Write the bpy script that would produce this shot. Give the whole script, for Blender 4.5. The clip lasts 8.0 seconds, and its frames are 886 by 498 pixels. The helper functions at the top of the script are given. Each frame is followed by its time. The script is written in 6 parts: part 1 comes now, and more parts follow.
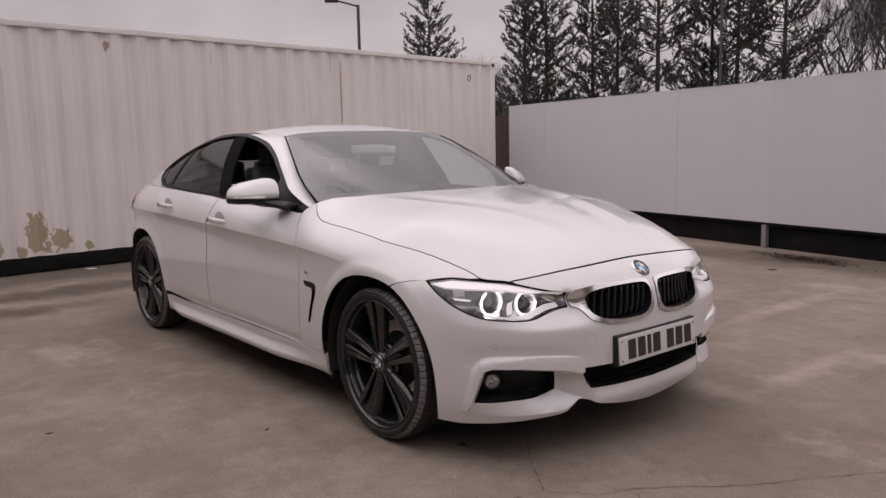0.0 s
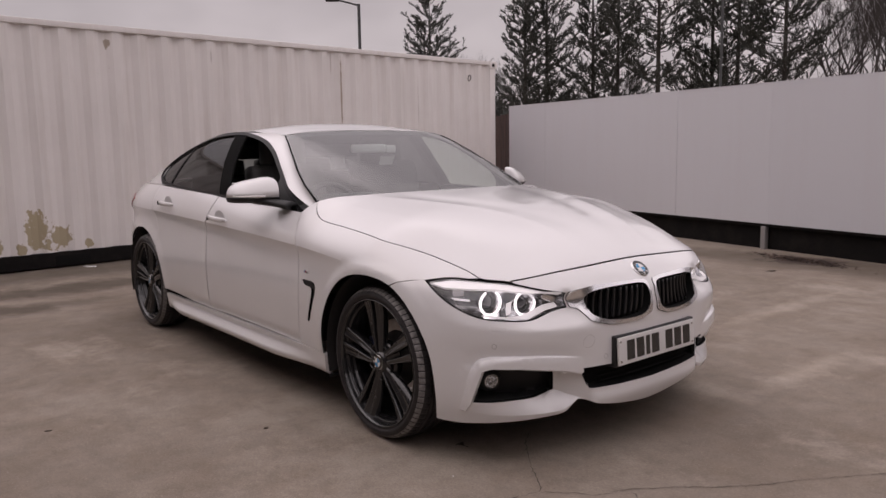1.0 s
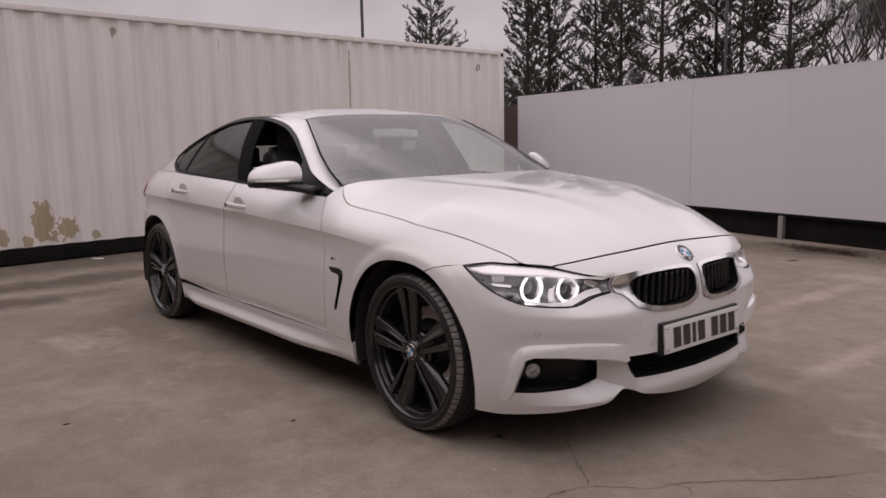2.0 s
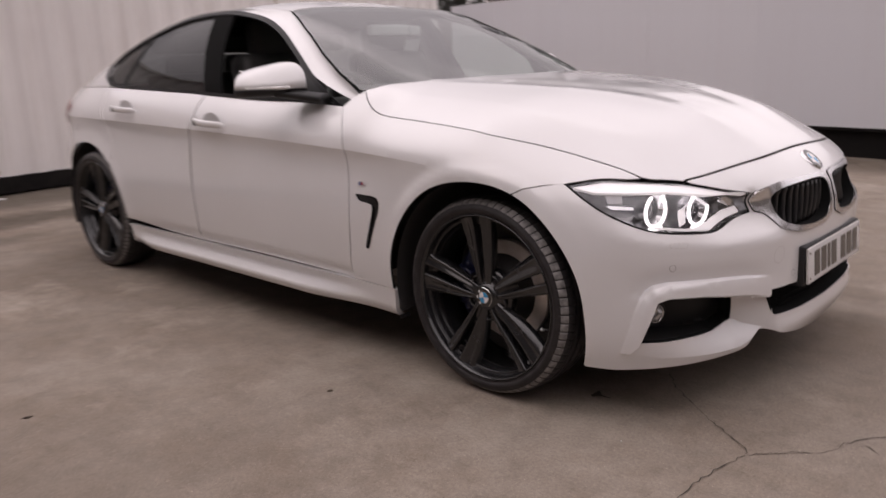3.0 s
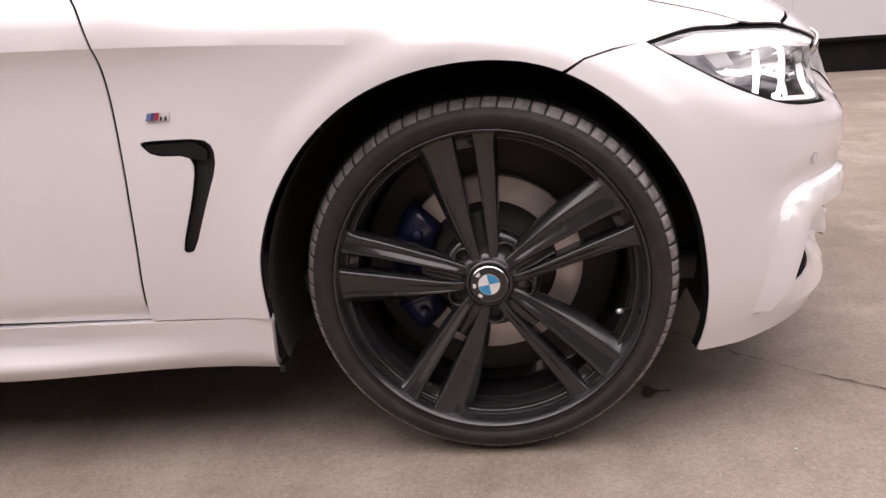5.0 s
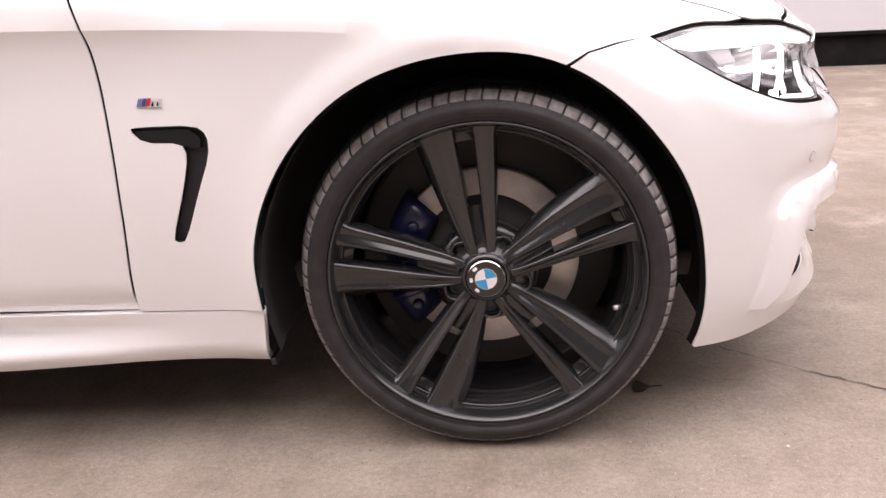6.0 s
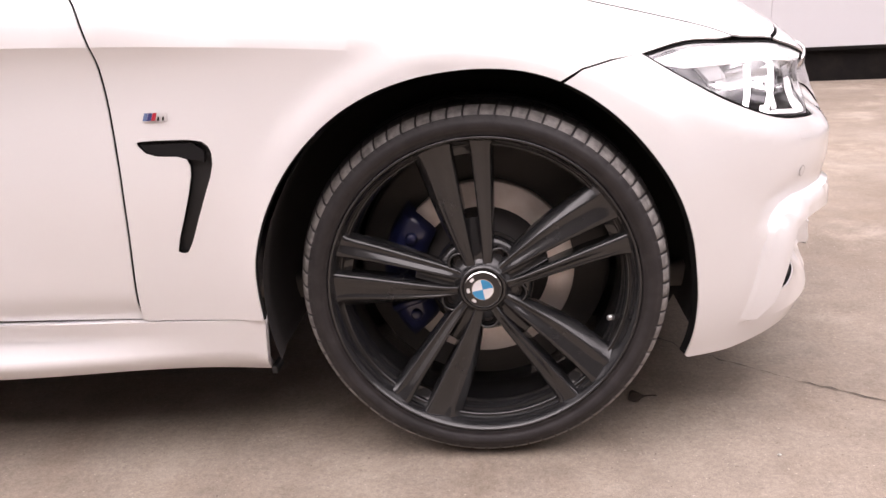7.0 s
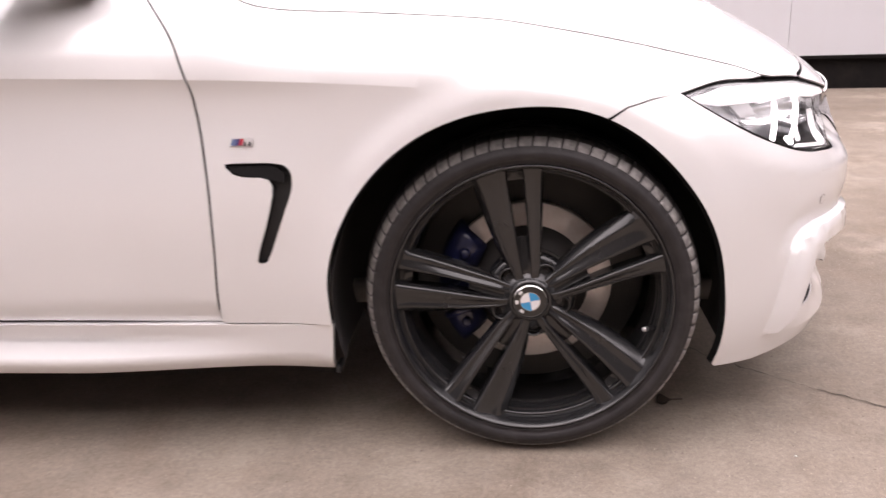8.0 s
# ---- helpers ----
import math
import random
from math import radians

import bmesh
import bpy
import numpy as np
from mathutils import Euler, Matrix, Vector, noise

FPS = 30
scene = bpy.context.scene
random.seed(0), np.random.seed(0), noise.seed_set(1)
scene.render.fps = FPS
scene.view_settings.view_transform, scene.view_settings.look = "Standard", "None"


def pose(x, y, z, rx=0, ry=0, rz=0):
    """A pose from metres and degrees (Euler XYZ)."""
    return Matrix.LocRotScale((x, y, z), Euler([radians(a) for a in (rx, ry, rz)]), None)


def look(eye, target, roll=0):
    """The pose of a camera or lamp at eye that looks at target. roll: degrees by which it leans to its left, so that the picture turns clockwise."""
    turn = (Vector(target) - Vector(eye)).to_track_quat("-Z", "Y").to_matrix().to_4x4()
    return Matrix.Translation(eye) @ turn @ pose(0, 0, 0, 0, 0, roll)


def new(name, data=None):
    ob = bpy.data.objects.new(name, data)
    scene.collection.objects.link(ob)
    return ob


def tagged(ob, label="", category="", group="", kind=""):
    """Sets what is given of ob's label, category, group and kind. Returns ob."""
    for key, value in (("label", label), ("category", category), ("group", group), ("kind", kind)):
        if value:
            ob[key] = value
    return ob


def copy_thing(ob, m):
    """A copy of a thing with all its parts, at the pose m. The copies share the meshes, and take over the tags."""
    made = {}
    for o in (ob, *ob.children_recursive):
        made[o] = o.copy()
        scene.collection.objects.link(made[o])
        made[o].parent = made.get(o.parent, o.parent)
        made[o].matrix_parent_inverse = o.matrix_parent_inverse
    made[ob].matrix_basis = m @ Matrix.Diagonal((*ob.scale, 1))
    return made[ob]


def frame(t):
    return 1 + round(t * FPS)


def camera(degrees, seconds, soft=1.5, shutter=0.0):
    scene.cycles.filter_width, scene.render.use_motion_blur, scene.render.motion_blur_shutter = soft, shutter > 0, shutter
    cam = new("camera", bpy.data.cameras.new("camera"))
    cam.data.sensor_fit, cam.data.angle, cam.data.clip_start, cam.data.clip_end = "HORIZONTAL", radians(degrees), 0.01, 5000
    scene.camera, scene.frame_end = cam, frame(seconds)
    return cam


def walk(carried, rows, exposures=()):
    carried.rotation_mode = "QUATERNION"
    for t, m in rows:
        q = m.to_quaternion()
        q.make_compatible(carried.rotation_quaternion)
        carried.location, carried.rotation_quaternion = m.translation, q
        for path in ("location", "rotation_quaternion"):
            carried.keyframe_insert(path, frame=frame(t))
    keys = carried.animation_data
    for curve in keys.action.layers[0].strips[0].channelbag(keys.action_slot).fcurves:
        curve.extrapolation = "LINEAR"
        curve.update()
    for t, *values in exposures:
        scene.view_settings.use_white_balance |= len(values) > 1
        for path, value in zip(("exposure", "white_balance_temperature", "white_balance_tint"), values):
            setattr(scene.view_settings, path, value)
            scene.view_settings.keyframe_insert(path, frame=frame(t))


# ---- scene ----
cam = camera(60.0, 8.0, shutter=0.4)
PATH = [
    (0, (2.634, -2.646, 1.239), (1.097, -1.394, 0.972), -1.2),
    (0.5, (2.631, -2.647, 1.246), (1.095, -1.393, 0.979), -1.0),
    (1, (2.637, -2.649, 1.24), (1.101, -1.396, 0.972), -0.9),
    (1.5, (2.602, -2.666, 1.242), (1.067, -1.411, 0.978), -1.2),
    (1.7, (2.568, -2.689, 1.228), (1.032, -1.436, 0.959), -1.0),
    (2.8, (1.758, -2.651, 1.081), (0.312, -1.334, 0.663), -1.9),
    (3, (1.537, -2.672, 1.078), (0.201, -1.262, 0.6), -2.2),
    (3.5, (0.984, -2.631, 0.961), (-0.014, -0.993, 0.392), -2.5),
    (4, (0.515, -2.469, 0.897), (-0.189, -0.694, 0.303), -3.7),
    (4.5, (0.223, -2.242, 0.808), (-0.127, -0.363, 0.22), -3.6),
    (4.7, (0.141, -2.154, 0.789), (-0.145, -0.261, 0.208), -4.7),
    (5.8, (0.041, -2.104, 0.792), (-0.111, -0.212, 0.16), -3.9),
    (6, (0.041, -2.105, 0.798), (-0.13, -0.214, 0.169), -3.7),
    (6.5, (0.043, -2.123, 0.799), (-0.121, -0.224, 0.194), -3.7),
    (7, (0.049, -2.134, 0.805), (-0.123, -0.233, 0.207), -3.6),
    (7.5, (0.049, -2.151, 0.813), (-0.113, -0.248, 0.218), -3.3),
    (8, (-0.021, -2.266, 0.893), (-0.217, -0.373, 0.279), -2.7),
]
EXPOSURES = [(0.0, -0.95, 6760, 21.5), (1.7, -0.97, 6760, 21.5), (2.8, -0.82, 6780, 21), (3.5, -0.50, 6785, 20.8), (4.0, -0.26, 6770, 20.8), (4.7, 0.10, 6770, 20.8), (6.0, 0.68, 6770, 20.8), (7.2, 0.72, 6770, 20.8), (8.0, 0.51, 6770, 20.8)]
walk(cam, [(t, look(eye, target, roll)) for t, eye, target, roll in PATH], EXPOSURES)

# ---- daylight: an overcast sky with a broad, weak sun ----
world = bpy.data.worlds.new("overcast")
scene.world = world
world.use_nodes = True
_wn = world.node_tree
_bg = _wn.nodes["Background"]
_sky = _wn.nodes.new("ShaderNodeTexSky")
_sky.sky_type = "NISHITA"
_sky.sun_disc = False
_sky.sun_elevation, _sky.sun_rotation = radians(48), radians(200)
_sky.air_density, _sky.dust_density, _sky.ozone_density = 1.0, 4.0, 1.0
# cloud cover: the sky's blue is greyed and broken into soft banks
_geo = _wn.nodes.new("ShaderNodeTexCoord")
_map = _wn.nodes.new("ShaderNodeMapping")
_map.inputs["Scale"].default_value = (1.0, 1.0, 1.8)
_cl = _wn.nodes.new("ShaderNodeTexNoise")
_cl.inputs["Scale"].default_value, _cl.inputs["Detail"].default_value, _cl.inputs["Roughness"].default_value = 1.15, 5.0, 0.5
_ramp = _wn.nodes.new("ShaderNodeValToRGB")
_ramp.color_ramp.elements[0].position, _ramp.color_ramp.elements[0].color = 0.38, (5.3, 5.1, 5.2, 1)
_ramp.color_ramp.elements[1].position, _ramp.color_ramp.elements[1].color = 0.64, (11.8, 11.4, 11.5, 1)
_mix = _wn.nodes.new("ShaderNodeMix")
_mix.data_type = "RGBA"
_mix.inputs[0].default_value = 0.93
_wn.links.new(_geo.outputs["Generated"], _map.inputs["Vector"])
_wn.links.new(_map.outputs["Vector"], _cl.inputs["Vector"])
_wn.links.new(_cl.outputs["Fac"], _ramp.inputs["Fac"])
_wn.links.new(_sky.outputs["Color"], _mix.inputs[6])
_wn.links.new(_ramp.outputs["Color"], _mix.inputs[7])
# an overcast sky is brightest overhead
_sep = _wn.nodes.new("ShaderNodeSeparateXYZ")
_up = _wn.nodes.new("ShaderNodeMapRange")
_up.inputs["From Min"].default_value, _up.inputs["From Max"].default_value = 0.0, 0.85
_up.inputs["To Min"].default_value, _up.inputs["To Max"].default_value = 0.74, 3.4
_mul = _wn.nodes.new("ShaderNodeVectorMath")
_mul.operation = "SCALE"
_wn.links.new(_geo.outputs["Generated"], _sep.inputs[0])
_wn.links.new(_sep.outputs["Z"], _up.inputs["Value"])
_wn.links.new(_mix.outputs[2], _mul.inputs[0])
_wn.links.new(_up.outputs[0], _mul.inputs["Scale"])
_wn.links.new(_mul.outputs[0], _bg.inputs["Color"])
_bg.inputs["Strength"].default_value = 0.10
sun = new("sun", bpy.data.lights.new("sun", "SUN"))
sun.data.energy, sun.data.angle, sun.data.color = 0.35, radians(110), (1.0, 0.96, 0.92)
sun.matrix_world = look((1, -3, 9), (0, 0, 0))


# ---- materials ----
def mat(name, color, rough=0.5, metal=0.0, coat=0.0, spec=0.5):
    m = bpy.data.materials.new(name)
    m.use_nodes = True
    b = m.node_tree.nodes["Principled BSDF"]
    b.inputs["Base Color"].default_value = (*color, 1)
    b.inputs["Roughness"].default_value, b.inputs["Metallic"].default_value = rough, metal
    b.inputs["Coat Weight"].default_value, b.inputs["Coat Roughness"].default_value = coat, 0.04
    b.inputs["Specular IOR Level"].default_value = spec
    return m


class Net:
    """Short forms for a material's nodes."""

    def __init__(self, m):
        self.m, self.t = m, m.node_tree
        self.b = self.t.nodes["Principled BSDF"]
        self.co = self.t.nodes.new("ShaderNodeTexCoord").outputs["Object"]

    def node(self, kind, **values):
        n = self.t.nodes.new(kind)
        for k, v in values.items():
            n.inputs[k.replace("_", " ")].default_value = v
        return n

    def link(self, a, b):
        self.t.links.new(a, b)

    def noise(self, scale, detail=4.0, rough=0.55, stretch=None, shift=(0, 0, 0)):
        n = self.node("ShaderNodeTexNoise", Scale=scale, Detail=detail, Roughness=rough)
        mp = self.node("ShaderNodeMapping", Scale=stretch or (1, 1, 1), Location=shift)
        self.link(self.co, mp.inputs["Vector"])
        self.link(mp.outputs["Vector"], n.inputs["Vector"])
        return n.outputs["Fac"]

    def ramp(self, fac, *stops):
        r = self.t.nodes.new("ShaderNodeValToRGB")
        els = r.color_ramp.elements
        while len(els) < len(stops):
            els.new(0.5)
        for e, (p, c) in zip(els, stops):
            e.position, e.color = p, (*(c if isinstance(c, tuple) else (c, c, c)), 1)
        self.link(fac, r.inputs["Fac"])
        return r.outputs["Color"]

    def mix(self, fac, a, b, blend="MIX"):
        n = self.t.nodes.new("ShaderNodeMix")
        n.data_type, n.blend_type = "RGBA", blend
        for value, slot in ((fac, 0), (a, 6), (b, 7)):
            if isinstance(value, (int, float)):
                n.inputs[slot].default_value = value if slot == 0 else (value, value, value, 1)
            elif isinstance(value, tuple):
                n.inputs[slot].default_value = (*value, 1)
            else:
                self.link(value, n.inputs[slot])
        return n.outputs[2]

    def bump(self, height, strength=0.3, distance=0.01):
        n = self.node("ShaderNodeBump", Strength=strength, Distance=distance)
        self.link(height, n.inputs["Height"])
        self.link(n.outputs["Normal"], self.b.inputs["Normal"])

    def color(self, c):
        self.link(c, self.b.inputs["Base Color"])

    def rough(self, c):
        self.link(c, self.b.inputs["Roughness"])


def paint_white():
    m = mat("white_paint", (0.80, 0.785, 0.78), 0.30, 0.0, 1.0)
    n = Net(m)
    b = n.b
    b.inputs["Coat Roughness"].default_value, b.inputs["Coat IOR"].default_value = 0.05, 1.6
    film = n.ramp(n.noise(2.2, 3, 0.5), (0.35, 0.0), (0.8, 0.6))
    base = n.mix(film, (0.765, 0.758, 0.762), (0.715, 0.702, 0.70))
    n.color(base)
    return m


PAINT = paint_white()
# body paint darkened: the handle recess's shade as colour
CUP = mat("cup_painted_shade", (0.46, 0.45, 0.45), 0.4, 0.0, 0.6)
GAP = mat("dark_gap", (0.010, 0.010, 0.010), 0.9, spec=0.08)
TRIM = mat("black_trim", (0.010, 0.010, 0.011), 0.42, spec=0.25)
PLASTIC = mat("black_plastic", (0.020, 0.020, 0.021), 0.5, spec=0.35)
CHROME = mat("chrome", (0.78, 0.78, 0.78), 0.12, 1.0)

def pchip(*pts):
    """A smooth curve through (x, y) pairs that never overshoots, level beyond its ends."""
    xs, ys = [p[0] for p in pts], [p[1] for p in pts]
    n = len(xs)
    h = [xs[i + 1] - xs[i] for i in range(n - 1)]
    d = [(ys[i + 1] - ys[i]) / h[i] for i in range(n - 1)]
    m = [d[0]] + [0 if d[i - 1] * d[i] <= 0 else 2 * d[i - 1] * d[i] / (d[i - 1] + d[i]) for i in range(1, n - 1)] + [d[-1]]

    def at(x):
        if x <= xs[0]:
            return ys[0]
        if x >= xs[-1]:
            return ys[-1]
        i = 0
        while xs[i + 1] < x:
            i += 1
        t = (x - xs[i]) / h[i]
        return (ys[i] * (1 + 2 * t) * (1 - t) ** 2 + h[i] * m[i] * t * (1 - t) ** 2
                + ys[i + 1] * t * t * (3 - 2 * t) + h[i] * m[i + 1] * t * t * (t - 1))

    return at


def ease(a, b, x):
    t = min(1.0, max(0.0, (x - a) / (b - a)))
    return t * t * (3 - 2 * t)


# ---- the car's outer form: x ahead of the front axle, y to its left, z up ----
NOSE_X, NOSE_N = -0.05, 2.7
TAIL_X, TAIL_N = -2.85, 2.0
half_width = pchip((-3.2, 0.905), (-2.8, 0.914), (-2.2, 0.908), (-1.4, 0.903), (-0.6, 0.908), (-0.1, 0.914), (0.3, 0.905))
side_inset = pchip((0.10, 0.085), (0.18, 0.052), (0.25, 0.022), (0.30, 0.014), (0.40, 0.004), (0.52, 0.0), (0.58, 0.003), (0.65, 0.009), (0.70, 0.0135), (0.74, 0.0150), (0.77, 0.0145), (0.788, 0.0125), (0.80, 0.0090), (0.81, 0.0065))
nose_inset = pchip((0.10, 0.035), (0.17, 0.022), (0.30, 0.004), (0.50, 0.0), (0.60, 0.012), (0.66, 0.035), (0.72, 0.075), (0.78, 0.15), (0.84, 0.26))
nose_tip = pchip((0.10, 0.69), (0.17, 0.735), (0.24, 0.765), (0.36, 0.776), (0.50, 0.774), (0.58, 0.770), (0.64, 0.756), (0.69, 0.722), (0.73, 0.678), (0.78, 0.595), (0.84, 0.48))
tail_tip = pchip((0.15, -3.70), (0.30, -3.82), (0.5, -3.85), (0.70, -3.82), (0.9, -3.76), (1.02, -3.70))
crease = pchip((-3.6, 0.86), (-2.8, 0.845), (-1.5, 0.81), (-0.6, 0.778), (-0.2, 0.752), (0.1, 0.71), (0.3, 0.66), (0.5, 0.62))
shoulder = pchip((-3.7, 1.0), (-2.7, 1.005), (-1.6, 0.965), (-0.75, 0.925), (-0.6, 0.95), (-0.45, 0.897), (-0.3, 0.879), (-0.1, 0.862), (0.08, 0.84), (0.26, 0.808), (0.40, 0.77), (0.54, 0.72))
lean_in = pchip((-3.7, 0.13), (-2.7, 0.10), (-1.6, 0.075), (-0.78, 0.080), (-0.6, 0.105), (-0.4, 0.098), (-0.1, 0.086), (0.1, 0.08), (0.3, 0.085), (0.54, 0.2))


nose_n = pchip((0.30, 2.9), (0.45, 2.85), (0.53, 2.78), (0.62, 2.7))


def _nose_table():
    out, length, last = [], 0.0, None
    for k in range(401):
        f = math.pi / 2 * k / 400
        p = (0.825 * math.sin(f) ** (2 / NOSE_N), 0.91 * math.cos(f) ** (2 / NOSE_N))
        if last:
            length += math.hypot(p[0] - last[0], p[1] - last[1])
        last = p
        out.append((length, f))
    return out


NOSE = _nose_table()
NOSE_END = NOSE_X + NOSE[-1][0]


def nose_angle(u):
    s = max(0.0, u - NOSE_X)
    lo, hi = 0, 400
    while hi - lo > 1:
        mid = (lo + hi) // 2
        if NOSE[mid][0] <= s:
            lo = mid
        else:
            hi = mid
    a, b = NOSE[lo], NOSE[hi]
    return a[1] + (b[1] - a[1]) * min(1.0, (s - a[0]) / (b[0] - a[0]))


def inset(x, z):
    c, s = crease(x), shoulder(x)
    zz = z if z < 0.6 else 0.6 + (min(z, c) - 0.6) * 0.21 / max(0.02, c - 0.6)
    fade = 1 - 0.96 * ease(-0.60, -0.16, x)
    base = side_inset(zz) * (1 - 0.75 * ease(0.05, 0.3, x) if z < 0.5 else fade)
    if z > c:
        base += lean_in(x) * min(1.6, (z - c) / (s - c)) ** 1.7
    # the wheel-arch lips stand a little proud
    for wx in (0.0, -2.81):
        r = math.hypot(x - wx, z - 0.325)
        if z > 0.2:
            up = ease(0.50, 0.66, z)
            base -= 0.012 * (math.exp(-((r - 0.365) / 0.05) ** 2) * (1 - up) + (1 - ease(0.413, 0.447, r)) * up)
    return base


def body(u, z):
    """The point of the right-hand body side at the run u round the car and the height z."""
    if u < TAIL_X:
        f = min(math.pi / 2, (TAIL_X - u) / 1.45 * math.pi / 2)
        b = half_width(TAIL_X) - inset(TAIL_X + 0.6 * (u - TAIL_X), z)
        return (TAIL_X + (tail_tip(z) - TAIL_X) * math.sin(f) ** (2 / TAIL_N), -b * math.cos(f) ** (2 / TAIL_N), z)
    if u <= NOSE_X:
        tuck = 0.011 * ease(0.338, 0.300, z) * ease(-0.612, -0.618, u) if z < 0.34 else 0.0
        return (u, -(half_width(u) - inset(u, z) - tuck), z)
    f, n = nose_angle(u), nose_n(z)
    x = NOSE_X + (nose_tip(z) - NOSE_X) * math.sin(f) ** (2 / n)
    w = ease(NOSE_X, NOSE_X + 0.6, u)
    b = half_width(x) - (inset(min(x, 0.5), z) * (1 - w) + nose_inset(z) * w)
    # the lamps' inner ends lie back behind the grille
    x -= 0.046 * ease(0.65, 0.83, u) * (1 - 0.55 * ease(0.945, 1.02, u) - 0.45 * ease(1.0, 1.33, u)) * ease(0.535, 0.605, z) * (1 - ease(0.635, 0.682, z))
    x -= 0.010 * math.exp(-((u - 0.93) / 0.16) ** 2)
    return (x, -b * max(0.0, math.cos(f)) ** (2 / n), z)


hood_mid_z = pchip((-0.75, 1.03), (-0.5, 1.012), (-0.2, 0.988), (0.1, 0.956), (0.4, 0.890), (0.58, 0.806), (0.68, 0.735), (0.8, 0.65))
hood_power = pchip((-0.6, 5.0), (-0.3, 3.9), (0.2, 3.2), (0.5, 2.4))


# ---- the glass house ----
screen_x = pchip((0.90, -0.36), (1.0, -0.50), (1.1, -0.70), (1.2, -0.93), (1.3, -1.20), (1.38, -1.48))
cabin_w = pchip((0.90, 0.835), (1.0, 0.812), (1.1, 0.770), (1.2, 0.718), (1.28, 0.668), (1.34, 0.62))
rear_x = pchip((0.95, -3.62), (1.05, -3.42), (1.15, -3.10), (1.25, -2.72), (1.33, -2.30), (1.39, -1.8))
CABIN_X, CABIN_N = -1.75, 4.2


def cabin(u, z):
    """The glass house on the right: u runs from the middle of its side (0) round to the windscreen's middle (1), back to the rear one's (-1)."""
    f = abs(u) * math.pi / 2
    tip = (screen_x if u > 0 else rear_x)(z) - CABIN_X
    n = CABIN_N if u > 0 else 4.4
    return (CABIN_X + tip * math.sin(f) ** (2 / n), -cabin_w(z) * max(0.0, math.cos(f)) ** (2 / n), z)


roof_mid = pchip((-3.6, 0.99), (-3.1, 1.165), (-2.6, 1.285), (-2.1, 1.365), (-1.7, 1.388), (-1.4, 1.378), (-1.15, 1.325), (-0.9, 1.24))

# ---- building helpers ----
from mathutils.geometry import delaunay_2d_cdt


def part(name, bm, material, parent=None, label="", smooth=True, m=None):
    me = bpy.data.meshes.new(name)
    bm.normal_update()
    bm.to_mesh(me)
    bm.free()
    for mm in material if isinstance(material, (list, tuple)) else [material]:
        me.materials.append(mm)
    if smooth:
        me.shade_smooth()
    ob = new(name, me)
    if parent:
        ob.parent = parent
    if m:
        ob.matrix_local = m
    return tagged(ob, label)


def inside(p, poly):
    x, y = p
    hit = False
    j = len(poly) - 1
    for i in range(len(poly)):
        xi, yi = poly[i]
        xj, yj = poly[j]
        if (yi > y) != (yj > y) and x < (xj - xi) * (y - yi) / (yj - yi) + xi:
            hit = not hit
        j = i
    return hit


def dense(poly, step, closed=True):
    out = []
    n = len(poly)
    for i in range(n if closed else n - 1):
        a, b = poly[i], poly[(i + 1) % n]
        k = max(1, math.ceil(math.hypot(b[0] - a[0], b[1] - a[1]) / step))
        out += [(a[0] + (b[0] - a[0]) * t / k, a[1] + (b[1] - a[1]) * t / k) for t in range(k)]
    return out if closed else out + [poly[-1]]


def rounded(poly, r=0.25, times=2):
    """Cuts the corners of a closed outline, so that they turn softly."""
    for _ in range(times):
        out = []
        for i in range(len(poly)):
            a, b = poly[i], poly[(i + 1) % len(poly)]
            out.append((a[0] + (b[0] - a[0]) * r, a[1] + (b[1] - a[1]) * r))
            out.append((a[0] + (b[0] - a[0]) * (1 - r), a[1] + (b[1] - a[1]) * (1 - r)))
        poly = out
    return poly


def spline(pts, step=0.02):
    """An open smooth line through the points."""
    out = []
    for i in range(len(pts) - 1):
        p0, p1, p2, p3 = pts[max(0, i - 1)], pts[i], pts[i + 1], pts[min(len(pts) - 1, i + 2)]
        k = max(2, math.ceil(math.dist(p1, p2) / step))
        for s in range(k):
            t = s / k
            out.append(tuple(0.5 * (2 * b + (c - a) * t + (2 * a - 5 * b + 4 * c - d) * t * t + (3 * b - a - 3 * c + d) * t ** 3)
                             for a, b, c, d in zip(p0, p1, p2, p3)))
    return out + [tuple(pts[-1])]


def normal_of(lift, a, b, e=0.002):
    du = Vector(lift(a + e, b)) - Vector(lift(a - e, b))
    dv = Vector(lift(a, b + e)) - Vector(lift(a, b - e))
    n = du.cross(dv)
    return n.normalized() if n.length > 1e-12 else Vector((0, 0, 1))


